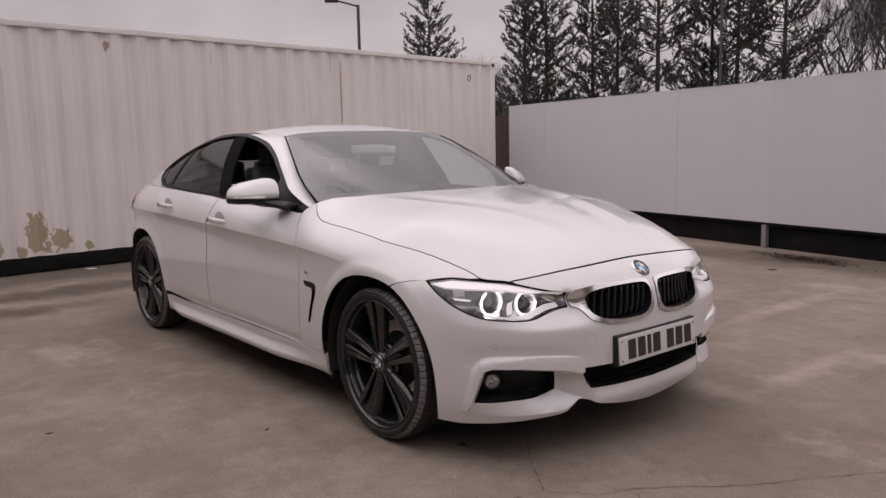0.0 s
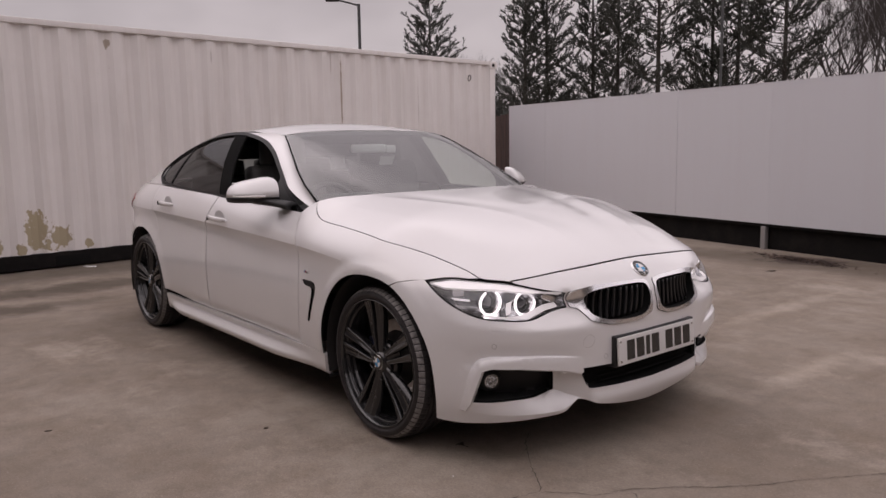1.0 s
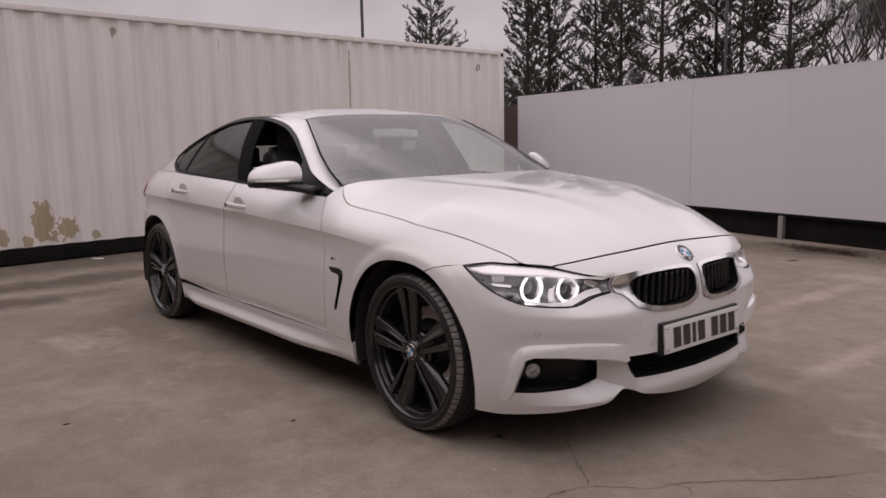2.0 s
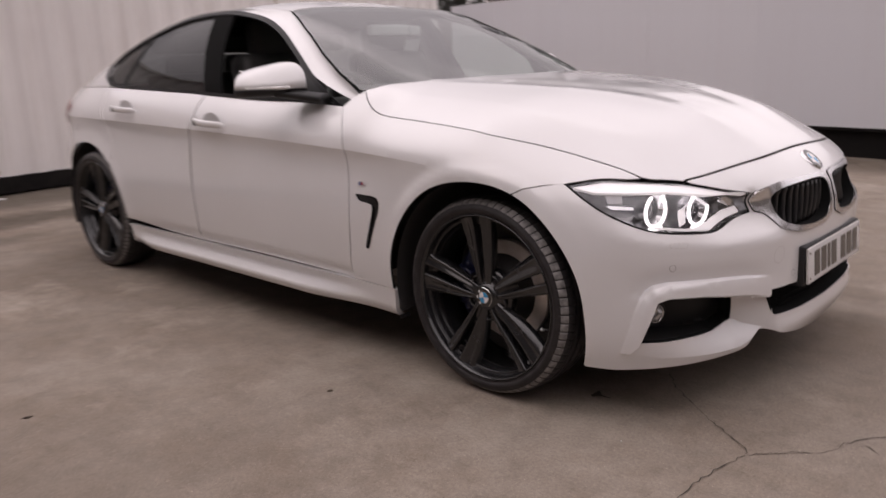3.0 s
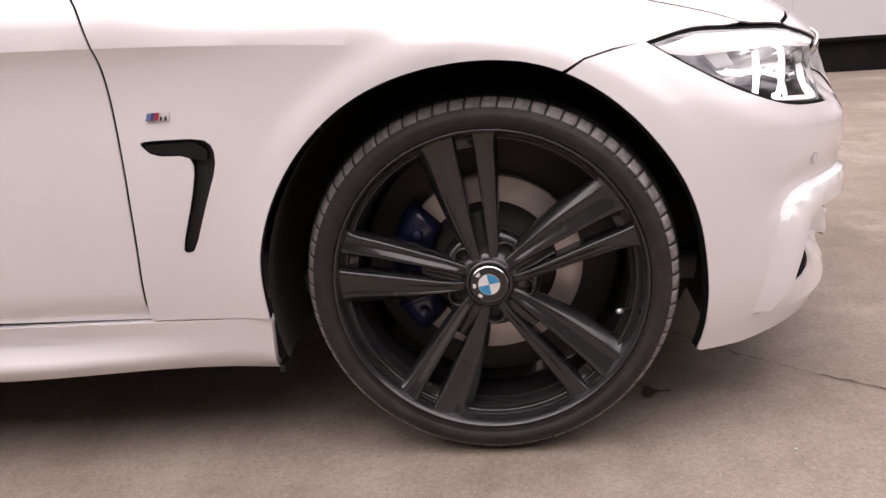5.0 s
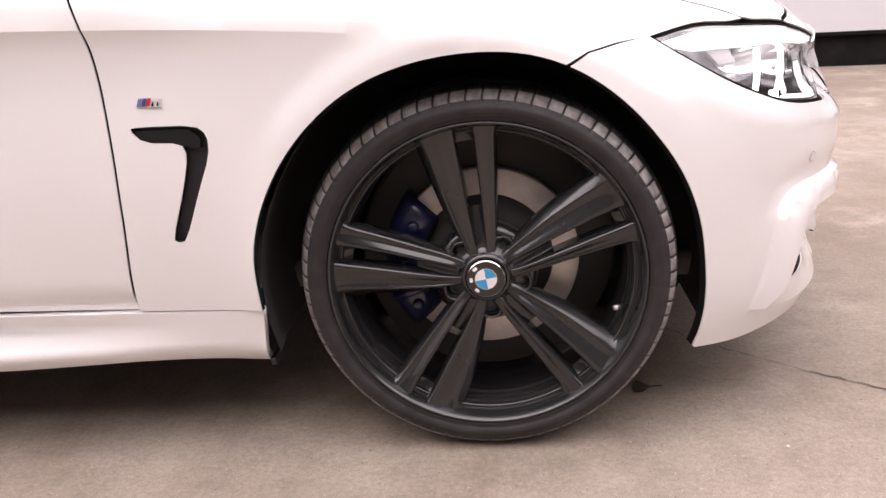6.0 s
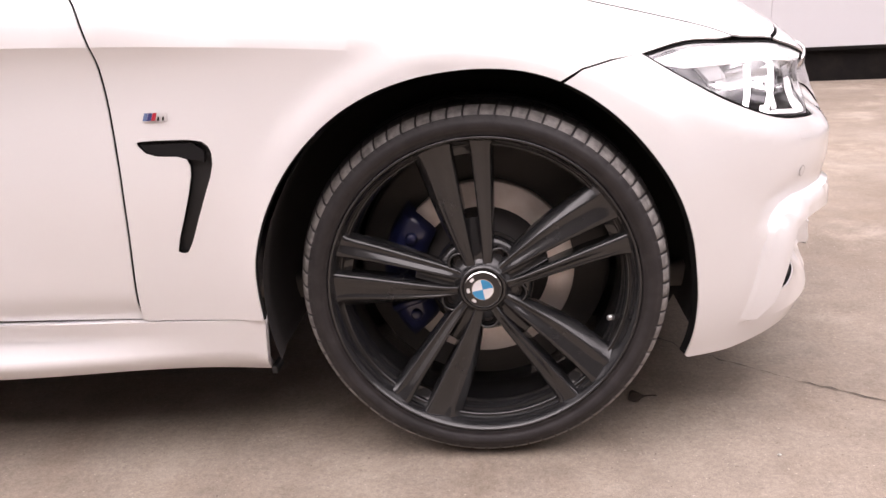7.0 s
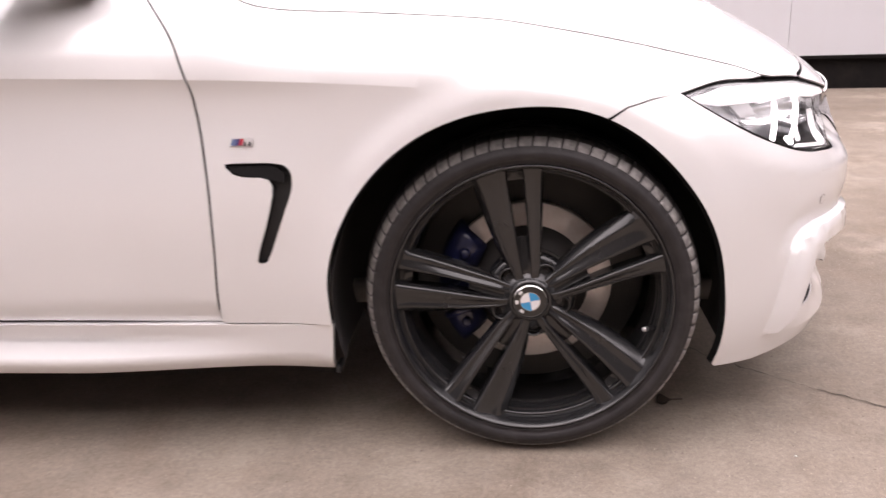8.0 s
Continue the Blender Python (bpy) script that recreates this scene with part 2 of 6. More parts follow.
def panel(outline, lift, step=0.04, holes=(), depth=0.012, flip=False, raise_by=0.0, lines=(), creases=(), fold=False):
    """A skin over the outline (with holes) of a form's own plane, with its edges turned inwards. flip: its twin across the car's middle."""
    loops = [dense(outline, step * 0.7)] + [dense(h, step * 0.5) for h in holes]
    pts, edges = [], []
    for loop in loops:
        k = len(pts)
        pts += loop
        edges += [(k + i, k + (i + 1) % len(loop)) for i in range(len(loop))]
    for line in lines:
        d = dense(line, step * 0.6)
        k = len(pts)
        pts += d
        edges += [(k + i, k + (i + 1) % len(d)) for i in range(len(d))]
    sharp = len(edges)
    for line in creases:
        d = dense(line, step * 0.6, False)
        k = len(pts)
        pts += d
        edges += [(k + i, k + i + 1) for i in range(len(d) - 1)]
    rim = list(pts)
    xs, ys = [p[0] for p in outline], [p[1] for p in outline]
    grid = {}
    for p in rim:
        grid.setdefault((int(p[0] // step), int(p[1] // step)), []).append(p)
    x = min(xs) + step * 0.5
    while x < max(xs):
        y = min(ys) + step * 0.5
        while y < max(ys):
            p = (x, y)
            i, j = int(x // step), int(y // step)
            near = any(math.hypot(q[0] - x, q[1] - y) < step * 0.45 for di in (-1, 0, 1) for dj in (-1, 0, 1) for q in grid.get((i + di, j + dj), ()))
            if not near and inside(p, outline) and not any(inside(p, h) for h in holes):
                pts.append(p)
            y += step
        x += step
    seams = sum(len(loop) for loop in loops)
    vs, es, fs, _, oe, _ = delaunay_2d_cdt([Vector(p) for p in pts], edges, [], 0, 1e-6)
    bm = bmesh.new()
    s = -1 if flip else 1

    def out(p, d=0.0):
        q = Vector(lift(*p))
        if d:
            q += normal_of(lift, *p) * d
        return (q.x, s * q.y, q.z)

    made = [bm.verts.new(out(v, raise_by)) for v in vs]
    for f in fs:
        c = (sum(vs[i].x for i in f) / 3, sum(vs[i].y for i in f) / 3)
        if inside(c, outline) and not any(inside(c, h) for h in holes):
            a, b, d = (vs[i] for i in f)
            turn = (b - a).cross(d - a)
            if abs(turn) < 1.5e-6:
                continue
            ccw = turn > 0
            idx = [made[i] for i in f]
            if ccw == flip:
                idx.reverse()
            try:
                bm.faces.new(idx)
            except ValueError:
                pass
    bm.verts.index_update()
    for e, src in zip(es, oe):
        if any(k >= seams if fold else seams <= k < sharp for k in src):
            hit = bm.edges.get((made[e[0]], made[e[1]]))
            if hit:
                hit.smooth = False
    if depth:
        for n, loop in enumerate(loops):
            area = sum(loop[i][0] * loop[(i + 1) % len(loop)][1] - loop[(i + 1) % len(loop)][0] * loop[i][1] for i in range(len(loop)))
            ring = loop if (area > 0) == (n == 0) else loop[::-1]
            top = [bm.verts.new(out(p, raise_by)) for p in ring]
            turn_in = min(0.003, depth * 0.3)
            mid = [bm.verts.new(out(p, raise_by - turn_in)) for p in ring]
            low = [bm.verts.new(out(p, raise_by - depth)) for p in ring]
            for a, b, slot in ((mid, top, 0), (low, mid, 1)):
                for i in range(len(ring)):
                    j = (i + 1) % len(ring)
                    quad = [a[i], a[j], b[j], b[i]]
                    if flip:
                        quad.reverse()
                    bm.faces.new(quad).material_index = slot
    loose = [v for v in bm.verts if not v.link_faces]
    bmesh.ops.delete(bm, geom=loose, context="VERTS")
    return bm


def strip(a, b, bulge=0.0, n=6, flip=False):
    """A skin between two lines of as many points, bowed outwards."""
    bm = bmesh.new()
    s = -1 if flip else 1
    rows = []
    for k in range(len(a)):
        p, q = Vector(a[k]), Vector(b[k])
        t = Vector(a[min(k + 1, len(a) - 1)]) - Vector(a[max(k - 1, 0)])
        o = t.cross(q - p)
        o = o.normalized() if o.length > 1e-9 else Vector()
        row = []
        for i in range(n + 1):
            f = i / n
            v = p.lerp(q, f) + o * bulge * 4 * f * (1 - f)
            row.append(bm.verts.new((v.x, s * v.y, v.z)))
        rows.append(row)
    for k in range(len(a) - 1):
        for i in range(n):
            quad = [rows[k][i], rows[k + 1][i], rows[k + 1][i + 1], rows[k][i + 1]]
            if flip:
                quad.reverse()
            bm.faces.new(quad)
    return bm


def tube(line, r, sides=8, closed=False, squash=(1, 1), up=(0, 0, 1)):
    """A round bar along a line of points."""
    bm = bmesh.new()
    n = len(line)
    rings = []
    for i, p in enumerate(line):
        a = Vector(line[(i - 1) % n if closed else max(0, i - 1)])
        b = Vector(line[(i + 1) % n if closed else min(n - 1, i + 1)])
        t = (b - a).normalized()
        u = Vector(up) - t * t.dot(Vector(up))
        u = u.normalized() if u.length > 1e-4 else t.orthogonal().normalized()
        w = t.cross(u)
        rr = r(i / max(1, n - 1)) if callable(r) else r
        rings.append([bm.verts.new(Vector(p) + u * rr * squash[0] * math.cos(2 * math.pi * k / sides) + w * rr * squash[1] * math.sin(2 * math.pi * k / sides)) for k in range(sides)])
    for i in range(n if closed else n - 1):
        a, b = rings[i], rings[(i + 1) % n]
        for k in range(sides):
            bm.faces.new([a[k], a[(k + 1) % sides], b[(k + 1) % sides], b[k]])
    if not closed:
        bm.faces.new(rings[0][::-1])
        bm.faces.new(rings[-1])
    bmesh.ops.recalc_face_normals(bm, faces=bm.faces)
    return bm


def box(x0, y0, z0, x1, y1, z1, bevel=0.0, bm=None):
    bm = bm or bmesh.new()
    g = bmesh.ops.create_cube(bm, size=1.0, matrix=Matrix.LocRotScale(((x0 + x1) / 2, (y0 + y1) / 2, (z0 + z1) / 2), None, (x1 - x0, y1 - y0, z1 - z0)))
    if bevel:
        es = list({e for v in g["verts"] for e in v.link_edges})
        bmesh.ops.bevel(bm, geom=es, offset=bevel, segments=2, affect="EDGES", profile=0.7)
    return bm


def spun(profile, n=72, axis="y"):
    """A form turned round the y axis from (radius, y) pairs."""
    bm = bmesh.new()
    rings = [[bm.verts.new((r * math.cos(2 * math.pi * k / n), y, r * math.sin(2 * math.pi * k / n))) for k in range(n)] for r, y in profile]
    for a, b in zip(rings, rings[1:]):
        for k in range(n):
            bm.faces.new([a[k], a[(k + 1) % n], b[(k + 1) % n], b[k]])
    return bm


def empty(name, label="", category="", group="", at=(0, 0, 0)):
    ob = new(name)
    ob.location = at
    return tagged(ob, label, category, group)

# ---- the yard ----
def blot(n, at, size, scale, wob, edge=0.06):
    """A mask (0 to 1) for a ragged patch round a place of the object's own space."""
    mp = n.node("ShaderNodeMapping", Location=(-at[0] / size[0], -at[1] / size[1], -at[2] / size[2]), Scale=(1 / size[0], 1 / size[1], 1 / size[2]))
    n.link(n.co, mp.inputs["Vector"])
    ln = n.t.nodes.new("ShaderNodeVectorMath")
    ln.operation = "LENGTH"
    n.link(mp.outputs["Vector"], ln.inputs[0])
    ns = n.noise(scale, 6, 0.65)
    ad = n.t.nodes.new("ShaderNodeMath")
    ad.operation = "MULTIPLY_ADD"
    n.link(ns, ad.inputs[0])
    ad.inputs[1].default_value = wob
    n.link(ln.outputs["Value"], ad.inputs[2])
    sc = n.t.nodes.new("ShaderNodeMath")
    sc.operation = "MULTIPLY"
    n.link(ad.outputs[0], sc.inputs[0])
    sc.inputs[1].default_value = 1 / (1 + wob)
    mid = 0.5 + wob * 0.5
    return n.ramp(sc.outputs[0], ((mid - edge) / (1 + wob), 1.0), (min(1.0, (mid + edge) / (1 + wob)), 0.0))


def concrete():
    m = mat("yard_concrete", (0.3, 0.27, 0.24), 0.88)
    n = Net(m)
    big = n.ramp(n.noise(0.45, 6, 0.6), (0.36, 0.0), (0.64, 1.0))
    base = n.mix(big, (0.172, 0.138, 0.107), (0.286, 0.242, 0.200))
    mid = n.ramp(n.noise(1.9, 9, 0.72, shift=(3, 1, 0)), (0.44, 0.0), (0.66, 0.85))
    base = n.mix(mid, base, (0.180, 0.140, 0.105))
    pale = n.ramp(n.noise(1.3, 9, 0.74, shift=(9, 4, 0)), (0.54, 0.0), (0.70, 0.75))
    base = n.mix(pale, base, (0.370, 0.315, 0.262))
    # old tyre streaks and swept dirt
    streak = n.ramp(n.noise(1.0, 8, 0.66, stretch=(3.2, 0.7, 1), shift=(5, 2, 0)), (0.56, 0.0), (0.72, 0.6))
    base = n.mix(streak, base, (0.158, 0.119, 0.089))
    for at, size in (((-0.1, 2.8, 0), (0.14, 1.1, 2)), ((0.76, 1.4, 0), (0.12, 0.8, 2)), ((0.62, 0.75, 0), (0.3, 0.22, 2)), ((1.0, 1.9, 0), (0.35, 0.16, 2))):
        fleck = n.mix(1.0, blot(n, at, size, 5.0, 1.4, 0.32), (0.42, 0.42, 0.42), "MULTIPLY")
        base = n.mix(fleck, base, (0.43, 0.365, 0.30))
    # blotches the size of a hand, then sand, grit, chips and pits
    hand = n.ramp(n.noise(9.0, 7, 0.72, shift=(1, 8, 0)), (0.32, 0.84), (0.52, 1.0), (0.70, 1.10))
    base = n.mix(1.0, base, hand, "MULTIPLY")
    speck = n.ramp(n.noise(95, 6, 0.85), (0.30, 0.70), (0.50, 1.0), (0.70, 1.28))
    base = n.mix(1.0, base, speck, "MULTIPLY")
    grit = n.ramp(n.noise(330, 3, 0.7, shift=(4, 4, 4)), (0.33, 0.85), (0.68, 1.14))
    base = n.mix(1.0, base, grit, "MULTIPLY")
    chips = n.ramp(n.noise(150, 2, 0.5, shift=(2, 7, 0)), (0.69, 0.0), (0.73, 0.65))
    base = n.mix(chips, base, (0.50, 0.43, 0.37))
    pits = n.ramp(n.noise(120, 2, 0.5, shift=(6, 1, 3)), (0.25, 0.75), (0.30, 0.0))
    base = n.mix(pits, base, (0.060, 0.046, 0.035))
    # damp, mossy ground along the container and the hoarding
    damp = blot(n, (-5.9, 1.0, 0), (1.1, 7.0, 2.0), 1.6, 0.9, 0.2)
    base = n.mix(damp, base, (0.118, 0.098, 0.076))
    for at, size in (((-4.85, -0.85, 0), (0.55, 2.6, 2)), ((-4.1, -1.7, 0), (0.4, 1.4, 2)), ((-0.1, 5.2, 0), (3.2, 0.5, 2))):
        base = n.mix(blot(n, at, size, 4.0, 1.2, 0.22), base, (0.092, 0.072, 0.053))
    damp2 = blot(n, (-1.2, 5.0, 0), (5.0, 0.75, 2.0), 2.2, 0.9, 0.2)
    base = n.mix(damp2, base, (0.122, 0.097, 0.073))
    base = n.mix(blot(n, (-1.05, 5.15, 0), (0.75, 0.55, 2.0), 5.0, 1.2, 0.10), base, (0.050, 0.032, 0.024))
    n.color(base)
    n.rough(n.ramp(n.noise(3.0, 5), (0.35, 0.70), (0.7, 0.95)))
    n.bump(n.mix(0.35, n.noise(150, 6, 0.8, shift=(3, 3, 3)), n.noise(9, 5, 0.6)), 0.22, 0.005)
    return m


def hoarding_white():
    m = mat("hoarding_white", (0.62, 0.60, 0.62), 0.42)
    n = Net(m)
    info = n.t.nodes.new("ShaderNodeObjectInfo").outputs["Random"]
    base = n.mix(n.ramp(info, (0.0, 0.0), (1.0, 1.0)), (0.612, 0.618, 0.652), (0.642, 0.648, 0.680))
    streak = n.ramp(n.noise(1.0, 6, 0.6, stretch=(7, 1, 0.5)), (0.45, 0.0), (0.80, 0.16))
    base = n.mix(streak, base, (0.56, 0.53, 0.55))
    n.color(base)
    n.rough(n.ramp(n.noise(5, 4), (0.3, 0.38), (0.7, 0.55)))
    return m


def container_paint():
    m = mat("container_white", (0.62, 0.6, 0.58), 0.55)
    n = Net(m)
    base = n.mix(n.ramp(n.noise(0.9, 6, 0.6), (0.35, 0.0), (0.7, 1.0)), (0.76, 0.725, 0.705), (0.83, 0.795, 0.775))
    run = n.ramp(n.noise(1.0, 7, 0.65, stretch=(6, 9, 0.55)), (0.50, 0.0), (0.78, 0.5))
    base = n.mix(run, base, (0.60, 0.545, 0.505))
    for at, size, sc, wob in (((0.0, -0.88, 0.40), (1.4, 0.22, 0.36), 11.0, 1.8), ((0.0, -0.66, 0.32), (1.4, 0.22, 0.24), 13.0, 1.8), ((0.0, -1.28, 0.30), (1.4, 0.14, 0.16), 10.0, 1.5), ((0.0, -0.36, 0.24), (1.4, 0.08, 0.10), 12.0, 1.5), ((0.0, -1.05, 0.24), (1.4, 0.10, 0.10), 12.0, 1.5), ((0.0, -3.6, 0.5), (0.6, 0.5, 0.3), 6.0, 1.0)):
        base = n.mix(blot(n, at, size, sc, wob, 0.03), base, (0.42, 0.355, 0.24))
    base = n.mix(blot(n, (0, 3.12, 1.95), (0.5, 0.030, 0.95), 9.0, 0.9, 0.16), base, (0.40, 0.33, 0.27))
    for y, z, w, h in ((2.98, 2.38, 0.02, 0.28), (-1.55, 1.75, 0.05, 0.40), (1.2, 2.33, 0.015, 0.15), (4.55, 1.9, 0.012, 0.7), (-2.6, 1.3, 0.04, 0.5)):
        base = n.mix(n.mix(1.0, blot(n, (0, y, z), (0.5, w, h), 10.0, 1.0, 0.2), (0.6, 0.6, 0.6), "MULTIPLY"), base, (0.47, 0.42, 0.38))
    base = n.mix(blot(n, (0, -0.02, 2.40), (0.5, 0.07, 0.10), 22.0, 1.4, 0.05), base, (0.40, 0.34, 0.28))
    chips = n.ramp(n.noise(17, 6, 0.7), (0.70, 0.0), (0.74, 0.8))
    base = n.mix(chips, base, (0.38, 0.33, 0.27))
    n.color(base)
    n.rough(n.ramp(n.noise(6, 4), (0.3, 0.42), (0.7, 0.65)))
    n.bump(n.noise(22, 5, 0.6), 0.12, 0.01)
    return m


CONCRETE, WALLP, CONT = concrete(), hoarding_white(), container_paint()
DARK = mat("black_steel", (0.016, 0.015, 0.015), 0.9, spec=0.15)
_n = Net(DARK)
_n.color(_n.mix(_n.ramp(_n.noise(5, 6, 0.7), (0.45, 0.0), (0.8, 0.6)), (0.009, 0.008, 0.008), (0.026, 0.022, 0.019)))
GALV = mat("galvanised_steel", (0.36, 0.35, 0.35), 0.5, 0.6)
SOIL = mat("crack_dark", (0.060, 0.050, 0.040), 0.95)
TWIG = mat("dry_leaf", (0.05, 0.035, 0.025), 0.9)

bm = bmesh.new()
bmesh.ops.create_grid(bm, x_segments=8, y_segments=8, size=600)
tagged(part("ground", bm, CONCRETE), "stained worn concrete yard with cracks", "ground", kind="structure")


def crack(points, width, seed):
    """A jagged dark fissure along a line."""
    rnd = random.Random(seed)
    line = spline(points, 0.022)
    bm = bmesh.new()
    last = None
    for i, (x, y) in enumerate(line):
        a, b = line[max(0, i - 1)], line[min(len(line) - 1, i + 1)]
        t = Vector((b[0] - a[0], b[1] - a[1])).normalized()
        w = width * (0.25 + 1.1 * rnd.random() ** 1.6) * (1 if 0 < i < len(line) - 1 else 0.1)
        j = rnd.uniform(-0.006, 0.006)
        p = (bm.verts.new((x - t.y * (j + w), y + t.x * (j + w), 0.0022)), bm.verts.new((x - t.y * (j - w), y + t.x * (j - w), 0.0022)))
        if last:
            bm.faces.new([last[0], last[1], p[1], p[0]])
        last = p
    bmesh.ops.recalc_face_normals(bm, faces=bm.faces)
    if bm.faces[:] and sum(f.normal.z for f in bm.faces) < 0:
        bmesh.ops.reverse_faces(bm, faces=bm.faces)
    return part("crack", bm, SOIL, bpy.data.objects["ground"])


crack([(0.40, -0.36), (0.475, -0.455), (0.557, -0.525), (0.672, -0.618), (0.80, -0.712), (0.82, -0.745)], 0.00187, 1)
crack([(0.82, -0.745), (0.90, -0.665), (0.985, -0.59), (1.005, -0.515), (1.116, -0.354), (1.279, -0.145), (1.389, 0.052), (1.55, 0.311), (1.85, 0.70), (2.3, 1.5)], 0.0018, 2)
crack([(0.82, -0.745), (0.79, -0.875), (0.781, -0.952), (0.77, -1.066), (0.768, -1.187), (0.80, -1.45)], 0.00202, 3)
crack([(1.005, -0.515), (1.06, -0.50), (1.10, -0.53)], 0.00158, 4)


def scrap(name, x, y, r, seed, stuff, label, category):
    """A small ragged bit lying on the ground."""
    rnd = random.Random(seed)
    bm = bmesh.new()
    vs = [bm.verts.new((r * rnd.uniform(0.5, 1.2) * math.cos(a), 0.55 * r * rnd.uniform(0.5, 1.2) * math.sin(a), 0.001 + 0.003 * rnd.random())) for a in [k * math.pi / 5 for k in range(10)]]
    bm.faces.new(vs)
    g = bmesh.ops.extrude_face_region(bm, geom=list(bm.faces))
    bmesh.ops.translate(bm, verts=[v for v in g["geom"] if isinstance(v, bmesh.types.BMVert)], vec=(0, 0, 0.0015))
    bmesh.ops.recalc_face_normals(bm, faces=bm.faces)
    tagged(part(name, bm, stuff, m=pose(x, y, 0, 0, 0, seed * 40)), label, category)


def dead_leaf(x, y, length, turn):
    """A curled wet leaf with its stalk."""
    bm = bmesh.new()
    rows = []
    for i in range(11):
        t = i / 10
        w = length * (0.30 * math.sin(math.pi * min(1.0, t / 0.62)) ** 0.8 * (1 + 0.35 * math.sin(9 * t)) if t < 0.60 else 0.03)
        bend = 0.10 * length * math.sin(3.0 * t)
        rows.append([bm.verts.new((length * (t - 0.4), bend + w * k, 0.0015 + length * 0.10 * abs(k) * math.sin(math.pi * min(1, t / 0.6)) ** 2 + 0.002 * t)) for k in (-1, -0.5, 0, 0.5, 1)])
    for ra, rb in zip(rows, rows[1:]):
        for k in range(4):
            bm.faces.new([ra[k], ra[k + 1], rb[k + 1], rb[k]])
    g = bmesh.ops.extrude_face_region(bm, geom=list(bm.faces))
    bmesh.ops.translate(bm, verts=[v for v in g["geom"] if isinstance(v, bmesh.types.BMVert)], vec=(0, 0, 0.0008))
    bmesh.ops.recalc_face_normals(bm, faces=bm.faces)
    tagged(part("dead_leaf", bm, TWIG, m=pose(x, y, 0, 0, 0, turn)), "dark wet curled leaf with its stalk beside the tyre", "leaf")


dead_leaf(0.310, -0.672, 0.062, 12)
scrap("dead_leaf", -1.04, -1.944, 0.014, 2, TWIG, "dark wet dead leaf on the concrete", "leaf")
scrap("dead_leaf", -0.42, -1.19, 0.016, 3, mat("faded_leaf", (0.13, 0.10, 0.075), 0.9), "small faded brown leaf on the concrete", "leaf")
scrap("dead_leaf", -0.98, 4.34, 0.055, 6, TWIG, "dark wet dead leaf on the concrete", "leaf")
scrap("dead_leaf", -1.60, 3.90, 0.035, 7, TWIG, "dark wet dead leaf on the concrete", "leaf")


def leaf_litter(cx, cy, rx, ry, turn, count, seed):
    """A drift of dead leaves and twigs, densest in its middle."""
    rnd = random.Random(seed)
    verts, faces = [], []
    c, s = math.cos(radians(turn)), math.sin(radians(turn))
    for _ in range(count):
        a, r = rnd.uniform(0, 2 * math.pi), abs(rnd.gauss(0, 0.5))
        x, y = rx * r * math.cos(a), ry * r * math.sin(a)
        p = Vector((cx + c * x - s * y, cy + s * x + c * y, rnd.uniform(0.002, 0.022) * max(0.2, 1 - r)))
        t = rnd.uniform(0, 2 * math.pi)
        size = rnd.uniform(0.012, 0.034)
        u = Vector((math.cos(t), math.sin(t), rnd.uniform(-0.1, 0.35))) * size
        w = Vector((-math.sin(t), math.cos(t), rnd.uniform(-0.1, 0.35))) * size * rnd.choice((0.12, 0.5, 0.6, 0.7))
        k = len(verts)
        lift = Vector((0, 0, size * 0.25))
        verts.extend((p - u, p - w + lift, p + u, p + w + lift, p - u * 0.3 + lift * 0.6))
        faces.extend(((k, k + 1, k + 4), (k + 1, k + 2, k + 4), (k + 2, k + 3, k + 4), (k + 3, k, k + 4)))
    me = bpy.data.meshes.new("leaf_litter")
    me.from_pydata([tuple(v) for v in verts], [], faces)
    m = mat("leaf_litter_brown", (0.05, 0.03, 0.022), 0.85)
    n = Net(m)
    isl = n.t.nodes.new("ShaderNodeNewGeometry").outputs["Random Per Island"]
    n.color(n.mix(isl, (0.022, 0.014, 0.012), (0.105, 0.068, 0.050)))
    me.materials.append(m)
    tagged(new("leaf_litter", me), "drift of dark dead leaves against the hoarding", "leaf litter", kind="stuff")


leaf_litter(-1.10, 5.18, 0.62, 0.14, -14, 700, 21)
scrap("paper_scrap", 0.52, -0.89, 0.0036, 4, mat("paper_white", (0.7, 0.7, 0.68), 0.8), "tiny white paper scrap on the concrete", "litter")

# ---- shipping container: 40 feet long, its long side towards the yard ----
CX0, CY0, CTURN = -6.315, 0.0, 4.75
cont = empty("shipping_container", "long white corrugated shipping container with peeling paint", "container")
cont.matrix_world = pose(CX0, CY0, 0, 0, 0, CTURN)
Y0, Y1, TOP = -5.92, 6.27, 2.59


def corrugated(y0, y1, z0, z1, x, pitch=0.278, deep=0.036):
    """Pressed steel sheet: flat ribs with sloping flanks."""
    bm = bmesh.new()
    pts, y = [], y0
    while y < y1:
        for dy, dx in ((0.0, 0.0), (0.072, 0.0), (0.140, -deep), (0.210, -deep)):
            if y + dy < y1:
                pts.append((x + dx, y + dy))
        y += pitch
    pts.append((x, y1))
    a = [bm.verts.new((px, py, z0)) for px, py in pts]
    b = [bm.verts.new((px, py, z1)) for px, py in pts]
    for i in range(len(pts) - 1):
        bm.faces.new([a[i], a[i + 1], b[i + 1], b[i]])
    return bm


